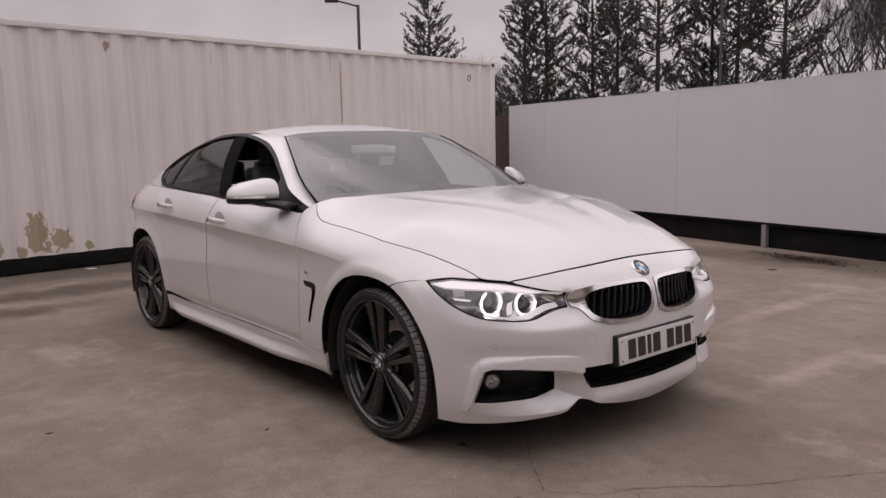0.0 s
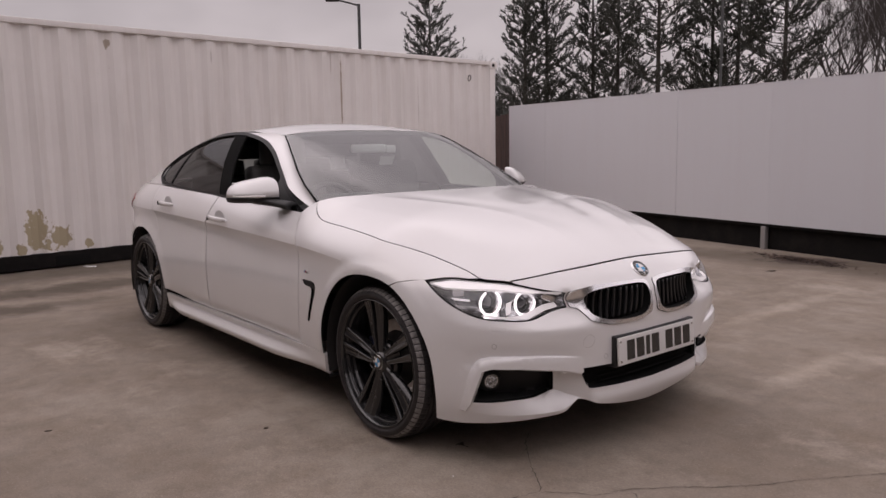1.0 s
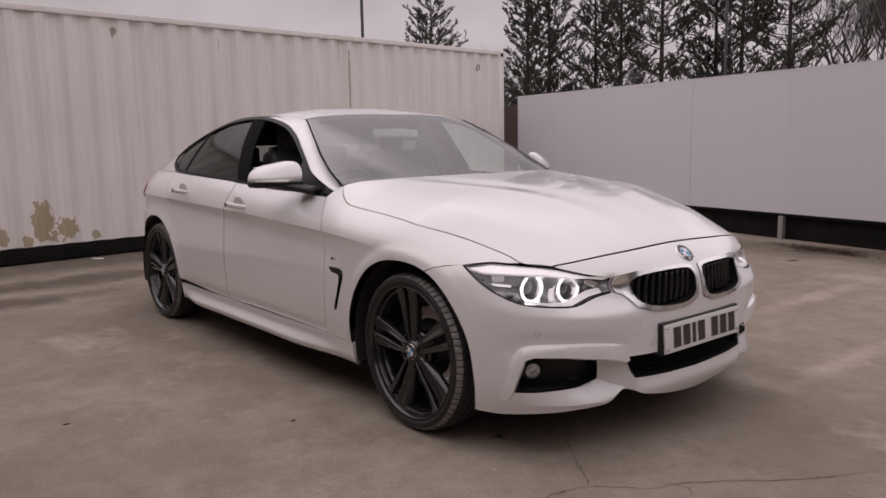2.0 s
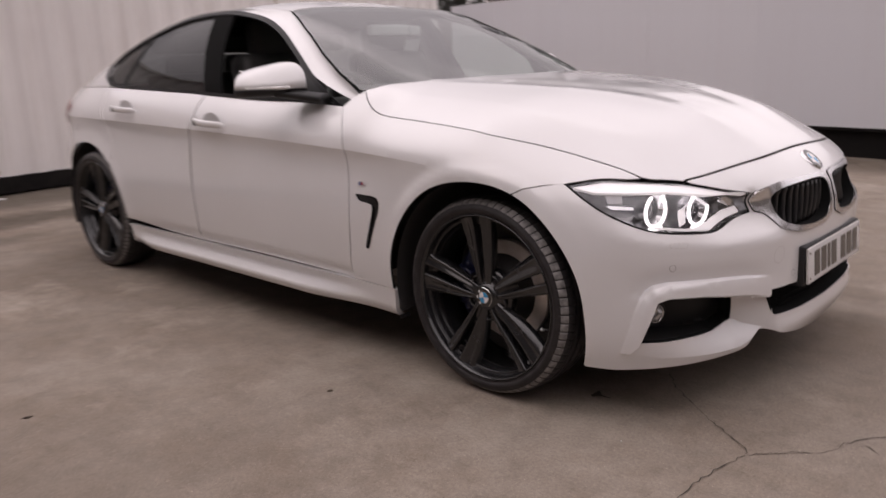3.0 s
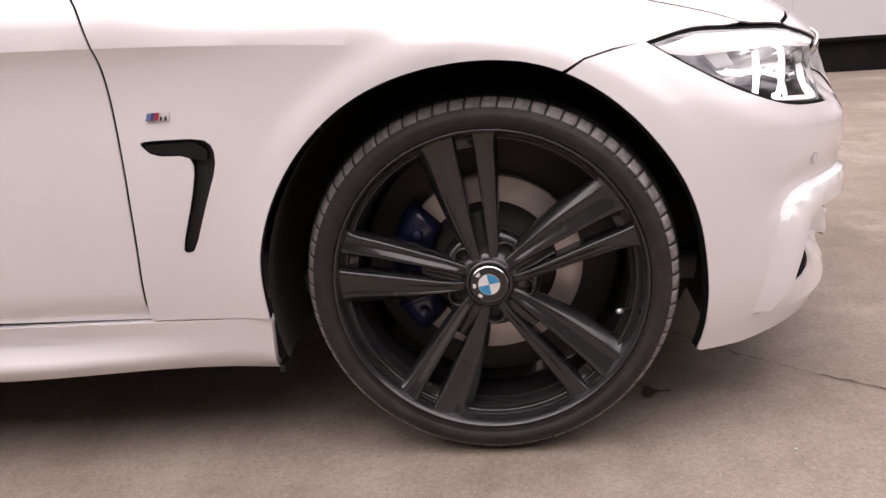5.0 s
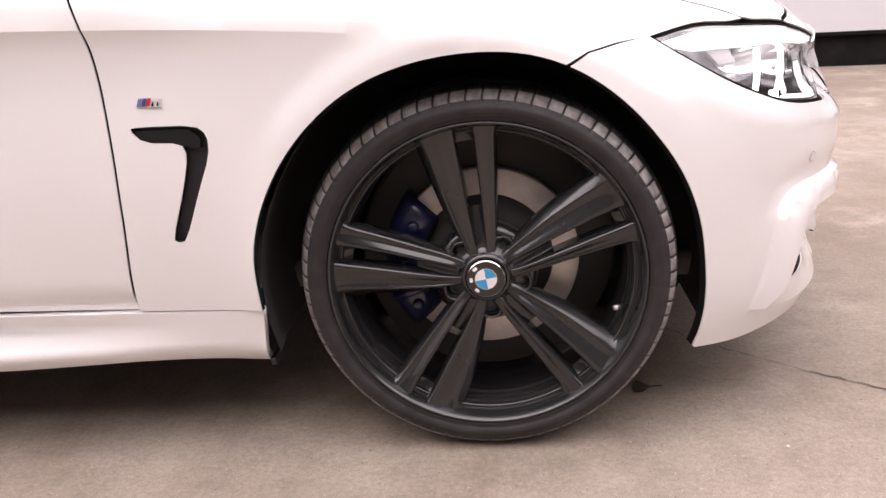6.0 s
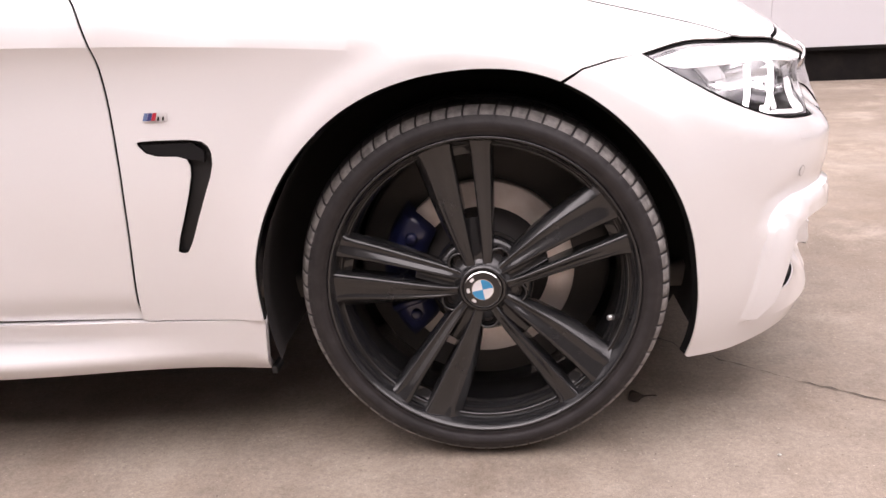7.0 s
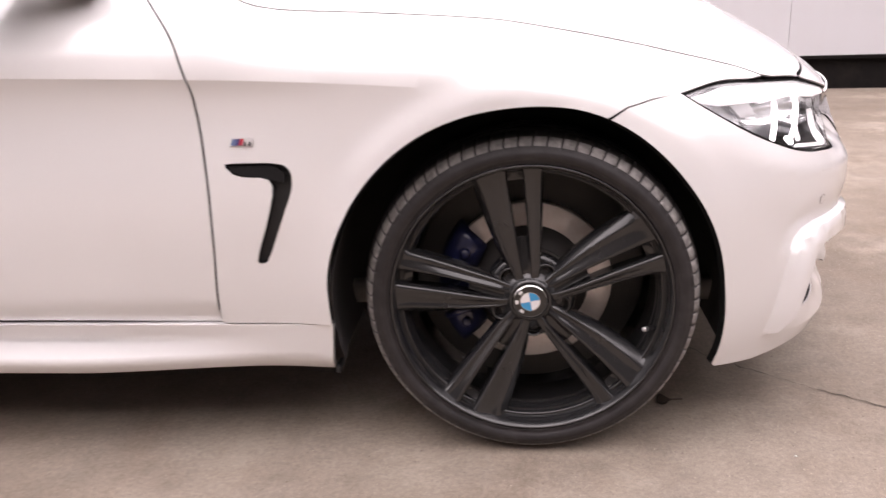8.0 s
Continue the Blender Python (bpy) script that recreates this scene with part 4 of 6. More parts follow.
for flip in (False, True):
    s = 1 if flip else -1
    fender = ARCH_F + [(0.193, 0.702), (0.25, 0.711)] + HL_TOP[:8] + [p for p in HOODLINE[::-1]] + [(-0.675, 0.958)] + DOOR_F + [(-0.55, 0.299)]
    fender = [p for i, p in enumerate(fender) if i == 0 or math.dist(p, fender[i - 1]) > 1e-4]
    wing = part("front_wing", panel(fender, body, 0.018, [VENT], flip=flip, creases=[crease_line(-0.70, -0.19)], fold=True), [PAINT, GAP], car)
    part("vent_recess", panel(shrink(VENT, -0.004), body, 0.02, depth=0.0, raise_by=-0.014, flip=flip), PLASTIC, wing, "black side vent")
    fin = [(-0.560, 0.618), (-0.47, 0.618), (-0.45, 0.603), (-0.452, 0.585), (-0.466, 0.588), (-0.55, 0.605)]
    part("vent_fin", panel(fin, body, 0.02, depth=0.006, raise_by=-0.004, flip=flip), TRIM, wing, "gloss black vent fin")
    g = 0.0048
    door_o = [(u - g, z) for u, z in DOOR_F] + [(-1.0, 0.3015), (-1.4, 0.302)] + [(u + g, z) for u, z in DOOR_R[::-1]] + [(-1.2, 0.947)]
    door = part("front_door", panel(door_o, body, 0.024, flip=flip, creases=[crease_line(-1.80, -0.55)], fold=True), [PAINT, GAP], car)
    handle(door, -1.525, 0.850, s, -0.012)
    rear_o = [(u - g, z) for u, z in DOOR_R] + [(-2.0, 0.302)] + [p for p in ARCH_R[::-1] if 0.302 < p[1] < 0.595 and p[0] > -2.8] + REAR_E[::-1] + [(-2.2, 0.985)]
    rdoor = part("rear_door", panel(rear_o, body, 0.03, flip=flip, creases=[crease_line(-2.62, -1.66)], fold=True), [PAINT, GAP], car)
    handle(rdoor, -2.335, 0.897, s, -0.010)
    quarter_o = [(u - g, z) for u, z in REAR_E] + [p for p in ARCH_R[::-1] if not (p[1] < 0.60 and p[0] > -2.8)] + [(-3.3, 0.25), (-3.8, 0.22), (-4.39, 0.22), (-4.39, 0.96), (-3.9, 0.97), (-3.4, 0.985), (-3.0, 1.0)]
    quarter = part("rear_quarter", panel(quarter_o, body, 0.035, flip=flip, creases=[crease_line(-3.4, -2.50)], fold=True), [PAINT, GAP], car)
    tail_o = [(-3.03, 0.905), (-3.2, 0.925), (-3.9, 0.93), (-3.9, 0.79), (-3.26, 0.80), (-3.12, 0.845)]
    part("tail_lamp", panel(tail_o, body, 0.04, depth=0.01, raise_by=0.005, flip=flip), mat("red_lens", (0.25, 0.012, 0.012), 0.12), quarter, "dark red tail lamp")
    if not flip:
        arcs = [[(-2.965 + r * math.cos(radians(a)), 0.845 + 0.95 * r * math.sin(radians(a))) for a in range(-100, 32, 6)] for r in (0.0755, 0.0735)]
        part("fuel_flap_joint", panel(arcs[0] + arcs[1][::-1], body, 0.02, depth=0, raise_by=0.0008), mat("flap_joint_grey", (0.20, 0.19, 0.19), 0.7), quarter)
    skirt_o = [(-0.388, 0.2955), (-0.40, 0.184), (-0.52, 0.189), (-0.65, 0.195), (-0.9, 0.190), (-1.5, 0.188), (-2.42, 0.19), (-2.43, 0.2955), (-1.5, 0.2955), (-0.8, 0.2955)]
    skirt = part("side_skirt", panel(skirt_o[::-1], skirt_form, 0.02, depth=0.018, flip=flip), PAINT, car)
    bm = box(-0.398, 0, 0.176, -0.388, 0.045, 0.190, 0.002)
    part("skirt_flap", bm, PLASTIC, skirt, m=pose(0, s * 0.845 - 0.025, 0))
    # windows
    wx = [(x, z) for x, z in WINDOWS]
    outer = on_cabin(spline(wx[:12], 0.05) + spline(_belt, 0.06)[:-1])
    inset_w = on_cabin([(x, z) for x, z in shrink(spline(wx[:12], 0.05) + spline(_belt, 0.06)[:-1], 0.016)])
    trim = part("window_trim", panel(outer, cabin, 0.03, [inset_w], depth=0.012, raise_by=0.004, flip=flip), TRIM, car, "gloss black window surround")
    part("mirror_triangle", panel(on_cabin([(-0.80, 0.937), (-1.04, 1.086), (-1.0, 0.947)]), cabin, 0.03, depth=0.004, raise_by=0.003, flip=flip), PLASTIC, door)
    glass_f = on_cabin([p for p in wx[:5]] + [(-1.66, 1.325), (-1.62, 1.15), (-1.56, 0.962), (-1.2, 0.948)])
    if flip:
        pane = part("door_glass", panel(glass_f, cabin, 0.05, depth=0, raise_by=-0.008, flip=flip), CLEAR_GLASS, door, "side window")
        pane.visible_shadow = False
    glass_r = on_cabin([(-1.74, 1.328)] + wx[6:13] + [(-2.2, 0.988), (-1.62, 0.962)])
    pane = part("rear_glass", panel(glass_r, cabin, 0.05, depth=0, raise_by=-0.008, flip=flip), TINT_GLASS, rdoor, "tinted rear side window")
    pane.visible_shadow = False
    part("b_pillar", panel(on_cabin([(-1.52, 0.960), (-1.60, 1.15), (-1.64, 1.325), (-1.80, 1.328), (-1.75, 1.15), (-1.66, 0.966)]), cabin, 0.03, depth=0.01, raise_by=0.0, flip=flip), GAP, rdoor)
    part("quarter_bar", panel(on_cabin([(-2.36, 1.255), (-2.375, 1.252), (-2.515, 1.008), (-2.495, 1.008)]), cabin, 0.03, depth=0.004, raise_by=-0.003, flip=flip), TRIM, rdoor)
    # pillar and roof rail: one skin from the windows' edge to the windscreen and the roof
    a = [cabin(cabin_u(x, z), z) for x, z in spline([(-0.66, 0.93), (-0.72, 0.942)] + WINDOWS[1:12], 0.04)]
    b_line = spline([cabin(0.435, 0.955), cabin(*SCREEN_E[1]), cabin(*SCREEN_E[2]), cabin(*SCREEN_E[3]), cabin(*SCREEN_E[4])], 0.03)
    b_roof = spline([roof(*_top3[-1][:2])] + [roof(x, y) for x, y in ROOF_E], 0.03)
    na = sum(1 for p in a if p[0] > -1.26)
    a = evenly(a[:na], 24) + evenly(a[na - 1:], 46)[1:]
    b = evenly(b_line, 24) + evenly(b_roof, 46)[1:]
    part("roof_rail", strip(a, b, 0.012, 8, flip=not flip), PAINT, car)
    c_o = on_cabin([(-2.70, 1.13), (-2.72, 1.05), (-2.64, 1.0), (-3.2, 0.985), (-3.45, 0.985), (-3.38, 1.02), (-3.12, 1.09), (-2.9, 1.12)])
    part("rear_pillar", panel(c_o, cabin, 0.04, depth=0, raise_by=-0.006, flip=flip), PAINT, car)
    # mirror
    mir = part("door_mirror", bmesh.new(), PLASTIC, car, "white-capped door mirror on a black foot")
    for piece, high, stuff in (("mirror_cap", 0.090, PAINT), ("mirror_shell", -0.030, PLASTIC)):
        bm = bmesh.new()
        bmesh.ops.create_uvsphere(bm, u_segments=36, v_segments=20, radius=1.0)
        for v in bm.verts:
            x, y, z = (math.copysign(abs(c) ** e, c) for c, e in zip(v.co, (0.60, 0.52, 0.62 if high > 0 else 0.22)))
            if high < 0:
                x, y, z = x * 1.03, y * 1.02, -z
            z = max(0.0, z)
            x = x if x > 0 else 0.4 * x
            v.co = (-0.995 + 0.080 * x - 0.062 * y - 0.03 * z, s * (0.935 + 0.105 * y - 0.020 * z), 0.995 + high * z * (1 - (0.26 if high > 0 else -0.1) * y))
        bmesh.ops.recalc_face_normals(bm, faces=bm.faces)
        part(piece, bm, stuff, mir, "white mirror cap" if stuff is PAINT else "black mirror underside")
    line = [(-0.80, s * 0.815, 0.952), (-0.86, s * 0.845, 0.962), (-0.92, s * 0.88, 0.972), (-0.97, s * 0.92, 0.978)]
    part("mirror_foot", tube(spline(line, 0.02), lambda t: 0.029 - 0.006 * t, 12, squash=(0.75, 1.7)), PLASTIC, mir, "black mirror foot")
    ind = [(-0.898, s * 0.905, 0.999), (-0.915, s * 0.935, 0.999), (-0.954, s * 0.9875, 0.999), (-1.004, s * 1.03, 0.999)]
    part("indicator", tube(spline(ind, 0.02), 0.006, 8), mat("indicator_lens", (0.7, 0.68, 0.66), 0.1), mir, "slim clear indicator strip")
    bm = box(-0.003, -0.075, -0.01, 0.003, 0.075, 0.055, 0.002)
    part("mirror_glass", bm, CHROME, mir, m=pose(-1.045, s * 0.935, 1.01, 0, 0, s * 30.5))

_hl_in = [p for p in HL_TOP[::-1] if p[0] > 0.70]
half = ARCH_B[::-1] + [(0.193, 0.699), (0.25, 0.708)] + HL_LOW + _hl_in + NOSE_TOP
outline = BUMP_LOW + mirror_u(BUMP_LOW[:-1][::-1]) + mirror_u(half[:-1]) + half[::-1][1:]
_ledge = [(0.40 + 0.03 * i, ledge(0.40 + 0.03 * i)) for i in range(19)]
bumper = part("front_bumper", panel(outline, bumper_form, 0.0135, [FOG, mirror_u(FOG), KIDNEY, mirror_u(KIDNEY), LOWER], depth=0.02, lines=[q for a in (shrink(BAR, -0.0006), shrink(BAR, 0.006), PILLAR, SHELF) for q in (a, mirror_u(a))], creases=[_ledge, mirror_u(_ledge)]), [PAINT, GAP], car)

_edge3 = [body(u, z) for u, z in HOODLINE]
_front3 = [body(u, z + 0.003) for u, z in NOSE_TOP]
_lamp3 = [body(u, z + 0.003) for u, z in HL_TOP if 0.56 < u < 0.685]
_keys = [(x, y, z) for i, (x, y, z) in enumerate(_edge3 + _lamp3 + _front3[:1]) if i == 0 or x > max(q[0] for q in (_edge3 + _lamp3)[:i]) + 0.012]
_ey = pchip(*[(x, -y) for x, y, z in _keys] + [(0.80, 0.48)])
_ez = pchip(*[(x, z) for x, y, z in _keys] + [(0.80, 0.62)])


hood_fold = pchip((-0.62, 0.70), (-0.13, 0.672), (0.10, 0.648), (0.24, 0.622), (0.36, 0.56), (0.52, 0.45))


def hood_base(x, y):
    e, a = _ey(x), abs(y)
    z = _ez(x) + (hood_mid_z(x) - _ez(x)) * (1 - min(1.15, a / e) ** hood_power(x))
    fold = hood_fold(x)
    z += 0.010 * max(0.0, 1 - (a - fold) / max(0.03, e - fold) if a > fold else 1 - (fold - a) / 0.30) * ease(0.52, 0.30, x)
    r = 0.22 + 0.33 * ease(0.6, -0.7, x)
    # the two long ridges that run from the grille to the pillars
    z += (0.0055 * math.exp(-abs(a - r) / 0.05) - 0.004 * math.exp(-((a - r + 0.12) / 0.07) ** 2)) * ease(0.66, 0.35, x) * ease(-0.60, -0.25, x)
    return z


_fx = pchip(*[(-q[1], q[0]) for q in _front3[::-1]])
_fz = pchip(*[(-q[1], q[2] - hood_base(q[0], q[1])) for q in _front3[::-1]])


def hood_form(x, y):
    """The bonnet: meets the wings along its sides and the nose along its front edge."""
    a = min(abs(y), 0.62)
    return (x, y, hood_base(x, y) + _fz(a) * ease(_fx(a) - 0.32, _fx(a), x))


_half = [(x, y + 0.004) for x, y, _ in _edge3] + [(x, y) for x, y, _ in _lamp3] + [(x - 0.003, y) for x, y, _ in _front3]
hood_outline = _half + [(x, -y) for x, y in _half[:-1][::-1]] + [(-0.61, 0.72), (-0.53, 0.55), (-0.485, 0.3), (-0.47, 0.0), (-0.485, -0.3), (-0.53, -0.55), (-0.61, -0.72)]
_fold = [(-0.58 + 0.036 * i, hood_fold(-0.58 + 0.036 * i)) for i in range(29)]
_ridge = [(-0.48 + 0.036 * i, 0.22 + 0.33 * ease(0.6, -0.7, -0.48 + 0.036 * i)) for i in range(31)]
bonnet = part("bonnet", panel(hood_outline, hood_form, 0.02, creases=[_fold, [(x, -y) for x, y in _fold], _ridge, [(x, -y) for x, y in _ridge]]), [PAINT, GAP], car)

ws = [(1.0, 0.985), (0.7, 0.972)] + SCREEN_E + [(0.7, 1.326), (1.0, 1.333)]
ws = (ws + [(2 - u, z) for u, z in ws[1:-1][::-1]])[::-1]
screen = part("windscreen", panel(ws, cabin_all, 0.035, depth=0.0, raise_by=0.0), SCREEN_GLASS, car, "large raked windscreen reflecting the sky")
screen.visible_shadow = False
part("screen_band", panel(ws, cabin_all, 0.035, [shrink(ws, 0.022)], depth=0.0, raise_by=-0.002), TRIM, screen)
for far in (False, True):
    seal = [(u - 0.004, z) for u, z in SCREEN_E] + [(u + 0.010, z) for u, z in SCREEN_E[::-1]]
    seal = [(2 - u, z) for u, z in seal][::-1] if far else seal
    part("screen_seal", panel(seal[::-1], cabin_all, 0.02, depth=0.004, raise_by=0.004), GAP, screen, "black rubber seal")
part("cowl", box(-0.72, -0.66, 0.90, -0.47, 0.66, 0.955, 0.01), PLASTIC, car)
_r = [q[:2] for q in _top3] + ROOF_E[:2] + [(-2.35, -0.591)]
part("roof_panel", panel((_r + [(x, -y) for x, y in _r[1:][::-1]])[::-1], roof, 0.04), PAINT, car)
_r = [(-2.355, 0.0), (-2.355, -0.591)] + ROOF_E[2:]
rear_glass = part("rear_screen", panel((_r + [(x, -y) for x, y in _r[1:][::-1]])[::-1], roof, 0.06, depth=0.0), REAR_GLASS, car, "lightly tinted rear screen")
_d = [body(u, z)[:2] for u, z in ((-2.62, 1.0), (-2.85, 1.003), (-3.0, 1.0), (-3.4, 0.985), (-3.9, 0.97), (-4.39, 0.96))]


def deck(x, y):
    return (x, y, 0.955 + 0.05 * ease(-3.8, -2.9, x) + 0.025 * (1 - (abs(y) / 0.85) ** 2))


part("boot_lid", panel((_d + [(x, -y) for x, y in _d[:-1][::-1]])[::-1], deck, 0.06), PAINT, car)

# ---- underbody and wheel houses ----
LINER = mat("dusty_liner", (0.05, 0.046, 0.044), 0.9)
_n = Net(LINER)
_n.color(_n.mix(_n.noise(14, 5), (0.024, 0.022, 0.022), (0.034, 0.031, 0.031)))
# undertray kept pale so that it throws light onto the ground below
TRAY = mat("undertray_bounce", (0.17, 0.16, 0.15), 0.85)
_n = Net(TRAY)
_n.color(_n.mix(_n.noise(9, 5), (0.12, 0.112, 0.105), (0.22, 0.205, 0.19)))
part("underbody", box(-3.6, -0.64, 0.235, 0.48, 0.64, 0.285, 0.02), TRAY, car)
bm = box(-0.36, -0.50, 0.24, 0.38, 0.50, 0.66)
part("engine_bay", bm, GAP, car)
house_front = pchip((-0.45, 0.884), (0.0, 0.884), (0.15, 0.868), (0.27, 0.838), (0.40, 0.79))


def house_y(cx, dx):
    return house_front(dx) if cx > -1 else 0.884


for cx in (0.0, -2.81):
    for s in (-1, 1):
        bm = bmesh.new()
        n = 64
        rows = [[bm.verts.new((cx + r * math.cos(2 * math.pi * k / n), s * min(y, house_y(cx, r * math.cos(2 * math.pi * k / n))), max(0.178, 0.324 + r * math.sin(2 * math.pi * k / n)))) for k in range(n)] for r, y in ((0.3885, 0.884), (0.3915, 0.850), (0.40, 0.81), (0.405, 0.60), (0.10, 0.58))]
        for ra, rb in zip(rows, rows[1:]):
            for k in range(n):
                if min(v.co.z for v in (ra[k], ra[(k + 1) % n])) > 0.179 or ra is rows[-2]:
                    bm.faces.new([ra[k], ra[(k + 1) % n], rb[(k + 1) % n], rb[k]])
        part("wheel_house", bm, LINER, car)

# ---- wheels ----
RUBBER = mat("tyre_rubber", (0.022, 0.021, 0.021), 0.5, spec=0.32)
_n = Net(RUBBER)
_n.color(_n.mix(_n.ramp(_n.noise(30, 5), (0.4, 0.0), (0.75, 0.6)), (0.021, 0.0192, 0.0203), (0.046, 0.0415, 0.043)))
_n.bump(_n.noise(220, 2), 0.15, 0.002)
TREAD = mat("tread_dust_and_light", (0.10, 0.095, 0.09), 0.8)
_n = Net(TREAD)
_n.color(_n.mix(_n.ramp(_n.noise(60, 5), (0.35, 0.0), (0.7, 1.0)), (0.130, 0.124, 0.121), (0.275, 0.260, 0.253)))
RIM = mat("black_alloy", (0.015, 0.015, 0.016), 0.24, 0.0, 0.45, 0.5)
_n = Net(RIM)
_n.rough(_n.ramp(_n.noise(9, 5, 0.6), (0.3, 0.14), (0.7, 0.28)))
_n.color(_n.mix(_n.ramp(_n.noise(46, 5, 0.7), (0.50, 0.0), (0.80, 0.5)), (0.0155, 0.0157, 0.0168), (0.031, 0.030, 0.030)))
DISC = mat("brake_disc", (0.6, 0.56, 0.52), 0.42, 0.35)
_n = Net(DISC)
_n.color(_n.mix(_n.ramp(_n.noise(24, 5), (0.45, 0.0), (0.8, 0.7)), (0.86, 0.80, 0.76), (0.62, 0.52, 0.45)))
BLUE_CAL = mat("caliper_blue", (0.016, 0.020, 0.070), 0.28, 0.0, 0.7)
IRON = mat("dark_iron", (0.030, 0.027, 0.026), 0.7)
SHIELD = mat("dust_shield_grey", (0.10, 0.094, 0.09), 0.7)
SILVER_CAP = mat("valve_silver", (0.62, 0.62, 0.63), 0.35, 0.8)
LOGO_BLUE = mat("badge_blue", (0.03, 0.28, 0.55), 0.2, 0.0, 0.5)
LOGO_WHITE = mat("badge_white", (0.75, 0.75, 0.76), 0.25, 0.0, 0.5)
LOGO_BLACK = mat("badge_black", (0.012, 0.012, 0.012), 0.25, 0.0, 0.5)


def disc_bm(r0, r1, y, a0=0.0, a1=360.0, n=32, thick=0.0):
    """A flat ring or slice of one that faces -y."""
    bm = bmesh.new()
    inner = [bm.verts.new((r0 * math.cos(radians(a0 + (a1 - a0) * k / n)), y, r0 * math.sin(radians(a0 + (a1 - a0) * k / n)))) for k in range(n + 1)]
    outer = [bm.verts.new((r1 * math.cos(radians(a0 + (a1 - a0) * k / n)), y, r1 * math.sin(radians(a0 + (a1 - a0) * k / n)))) for k in range(n + 1)]
    for k in range(n):
        bm.faces.new([inner[k], outer[k], outer[k + 1], inner[k + 1]])
    if r0 <= 1e-6:
        bmesh.ops.remove_doubles(bm, verts=bm.verts, dist=1e-6)
    bmesh.ops.recalc_face_normals(bm, faces=bm.faces)
    if bm.faces and sum(f.normal.y for f in bm.faces) > 0:
        bmesh.ops.reverse_faces(bm, faces=bm.faces)
    if thick:
        g = bmesh.ops.extrude_face_region(bm, geom=list(bm.faces))
        bmesh.ops.translate(bm, verts=[v for v in g["geom"] if isinstance(v, bmesh.types.BMVert)], vec=(0, -thick, 0))
        bmesh.ops.recalc_face_normals(bm, faces=bm.faces)
    return bm


def tyre_bm():
    """The tyre's side and its ribbed tread, with 78 cross slits in each shoulder."""
    prof = [(0.2700, -0.096), (0.2738, -0.1030), (0.2756, -0.1082), (0.2775, -0.1095), (0.2792, -0.1070), (0.2840, -0.1125), (0.290, -0.1150), (0.2985, -0.1145), (0.300, -0.1125), (0.3060, -0.1112), (0.3085, -0.1096), (0.3130, -0.1060), (0.3178, -0.0985), (0.3225, -0.0880), (0.3262, -0.0775), (0.3290, -0.0665), (0.3302, -0.060), (0.3235, -0.058), (0.3235, -0.051), (0.3310, -0.049), (0.3320, -0.026), (0.324, -0.024), (0.324, -0.017), (0.3325, -0.015)]
    prof = prof + [(r, -y) for r, y in prof[::-1]]
    slits, per = 74, 7
    n = slits * per
    bm = bmesh.new()
    rings = []
    for r, y in prof:
        ring = []
        for k in range(n):
            rr = r
            sweep = 0.018 * max(0.0, (abs(y) - 0.06)) / 0.05
            if k % per == 0 and 0.0585 < abs(y) < 0.1100 and r > 0.3025:
                rr = r - 0.0055
            a = 2 * math.pi * (k / n) + sweep * 1.2
            if k % per == 1:
                a -= 2 * math.pi / n * 0.5
            if k % per == 6:
                a += 2 * math.pi / n * 0.5
            z = rr * math.sin(a)
            squash = max(0.0, -z - WHEEL_Z + 0.0015)
            ring.append(bm.verts.new((rr * math.cos(a), y + math.copysign(0.35 * squash, y), max(z, -WHEEL_Z + 0.0015))))
        rings.append(ring)
    for j, (a, b) in enumerate(zip(rings, rings[1:])):
        for k in range(n):
            f = bm.faces.new([a[k], a[(k + 1) % n], b[(k + 1) % n], b[k]])
            r = (prof[j][0] + prof[j + 1][0]) / 2
            # shoulder blocks paler: their dust and the light they catch, both as colour
            f.material_index = 1 if 0.3075 < r < 0.3240 and j < 17 and k % per not in (0, 6) else 0
            f.smooth = True
    return bm


# half-pairs of the five double spokes, by radius: the slot's edge, the broad and the slim blade's outer edges, the face and its depth
SPOKE_S = pchip((0.042, 0.0060), (0.055, 0.0075), (0.080, 0.0088), (0.134, 0.0105), (0.200, 0.0125), (0.248, 0.0140))
SPOKE_BROAD = pchip((0.038, 0.024), (0.055, 0.0325), (0.080, 0.0425), (0.134, 0.0590), (0.190, 0.0700), (0.222, 0.0765), (0.236, 0.0830), (0.248, 0.0970))
SPOKE_SLIM = pchip((0.038, 0.022), (0.055, 0.0270), (0.080, 0.0320), (0.134, 0.0385), (0.190, 0.0455), (0.222, 0.0500), (0.236, 0.0560), (0.248, 0.0690))
SPOKE_F = pchip((0.038, -0.0840), (0.060, -0.0885), (0.100, -0.0905), (0.160, -0.0910), (0.215, -0.0950), (0.248, -0.1010))
SPOKE_D = pchip((0.038, 0.030), (0.150, 0.040), (0.248, 0.030))
BROAD_CUT = [(0.0, 1.0), (0.0, 0.26), (0.03, 0.10), (0.08, 0.012), (0.13, 0.0), (0.19, 0.02), (0.32, 0.14), (0.48, 0.245), (0.58, 0.25), (0.64, 0.19), (0.68, 0.165), (0.74, 0.22), (0.86, 0.42), (0.95, 0.56), (0.99, 0.70), (1.0, 1.0)]
SLIM_CUT = [(0.0, 1.0), (0.0, 0.24), (0.05, 0.08), (0.13, 0.004), (0.20, 0.0), (0.28, 0.03), (0.46, 0.17), (0.62, 0.245), (0.70, 0.20), (0.76, 0.19), (0.88, 0.36), (0.96, 0.52), (0.99, 0.68), (1.0, 1.0)]


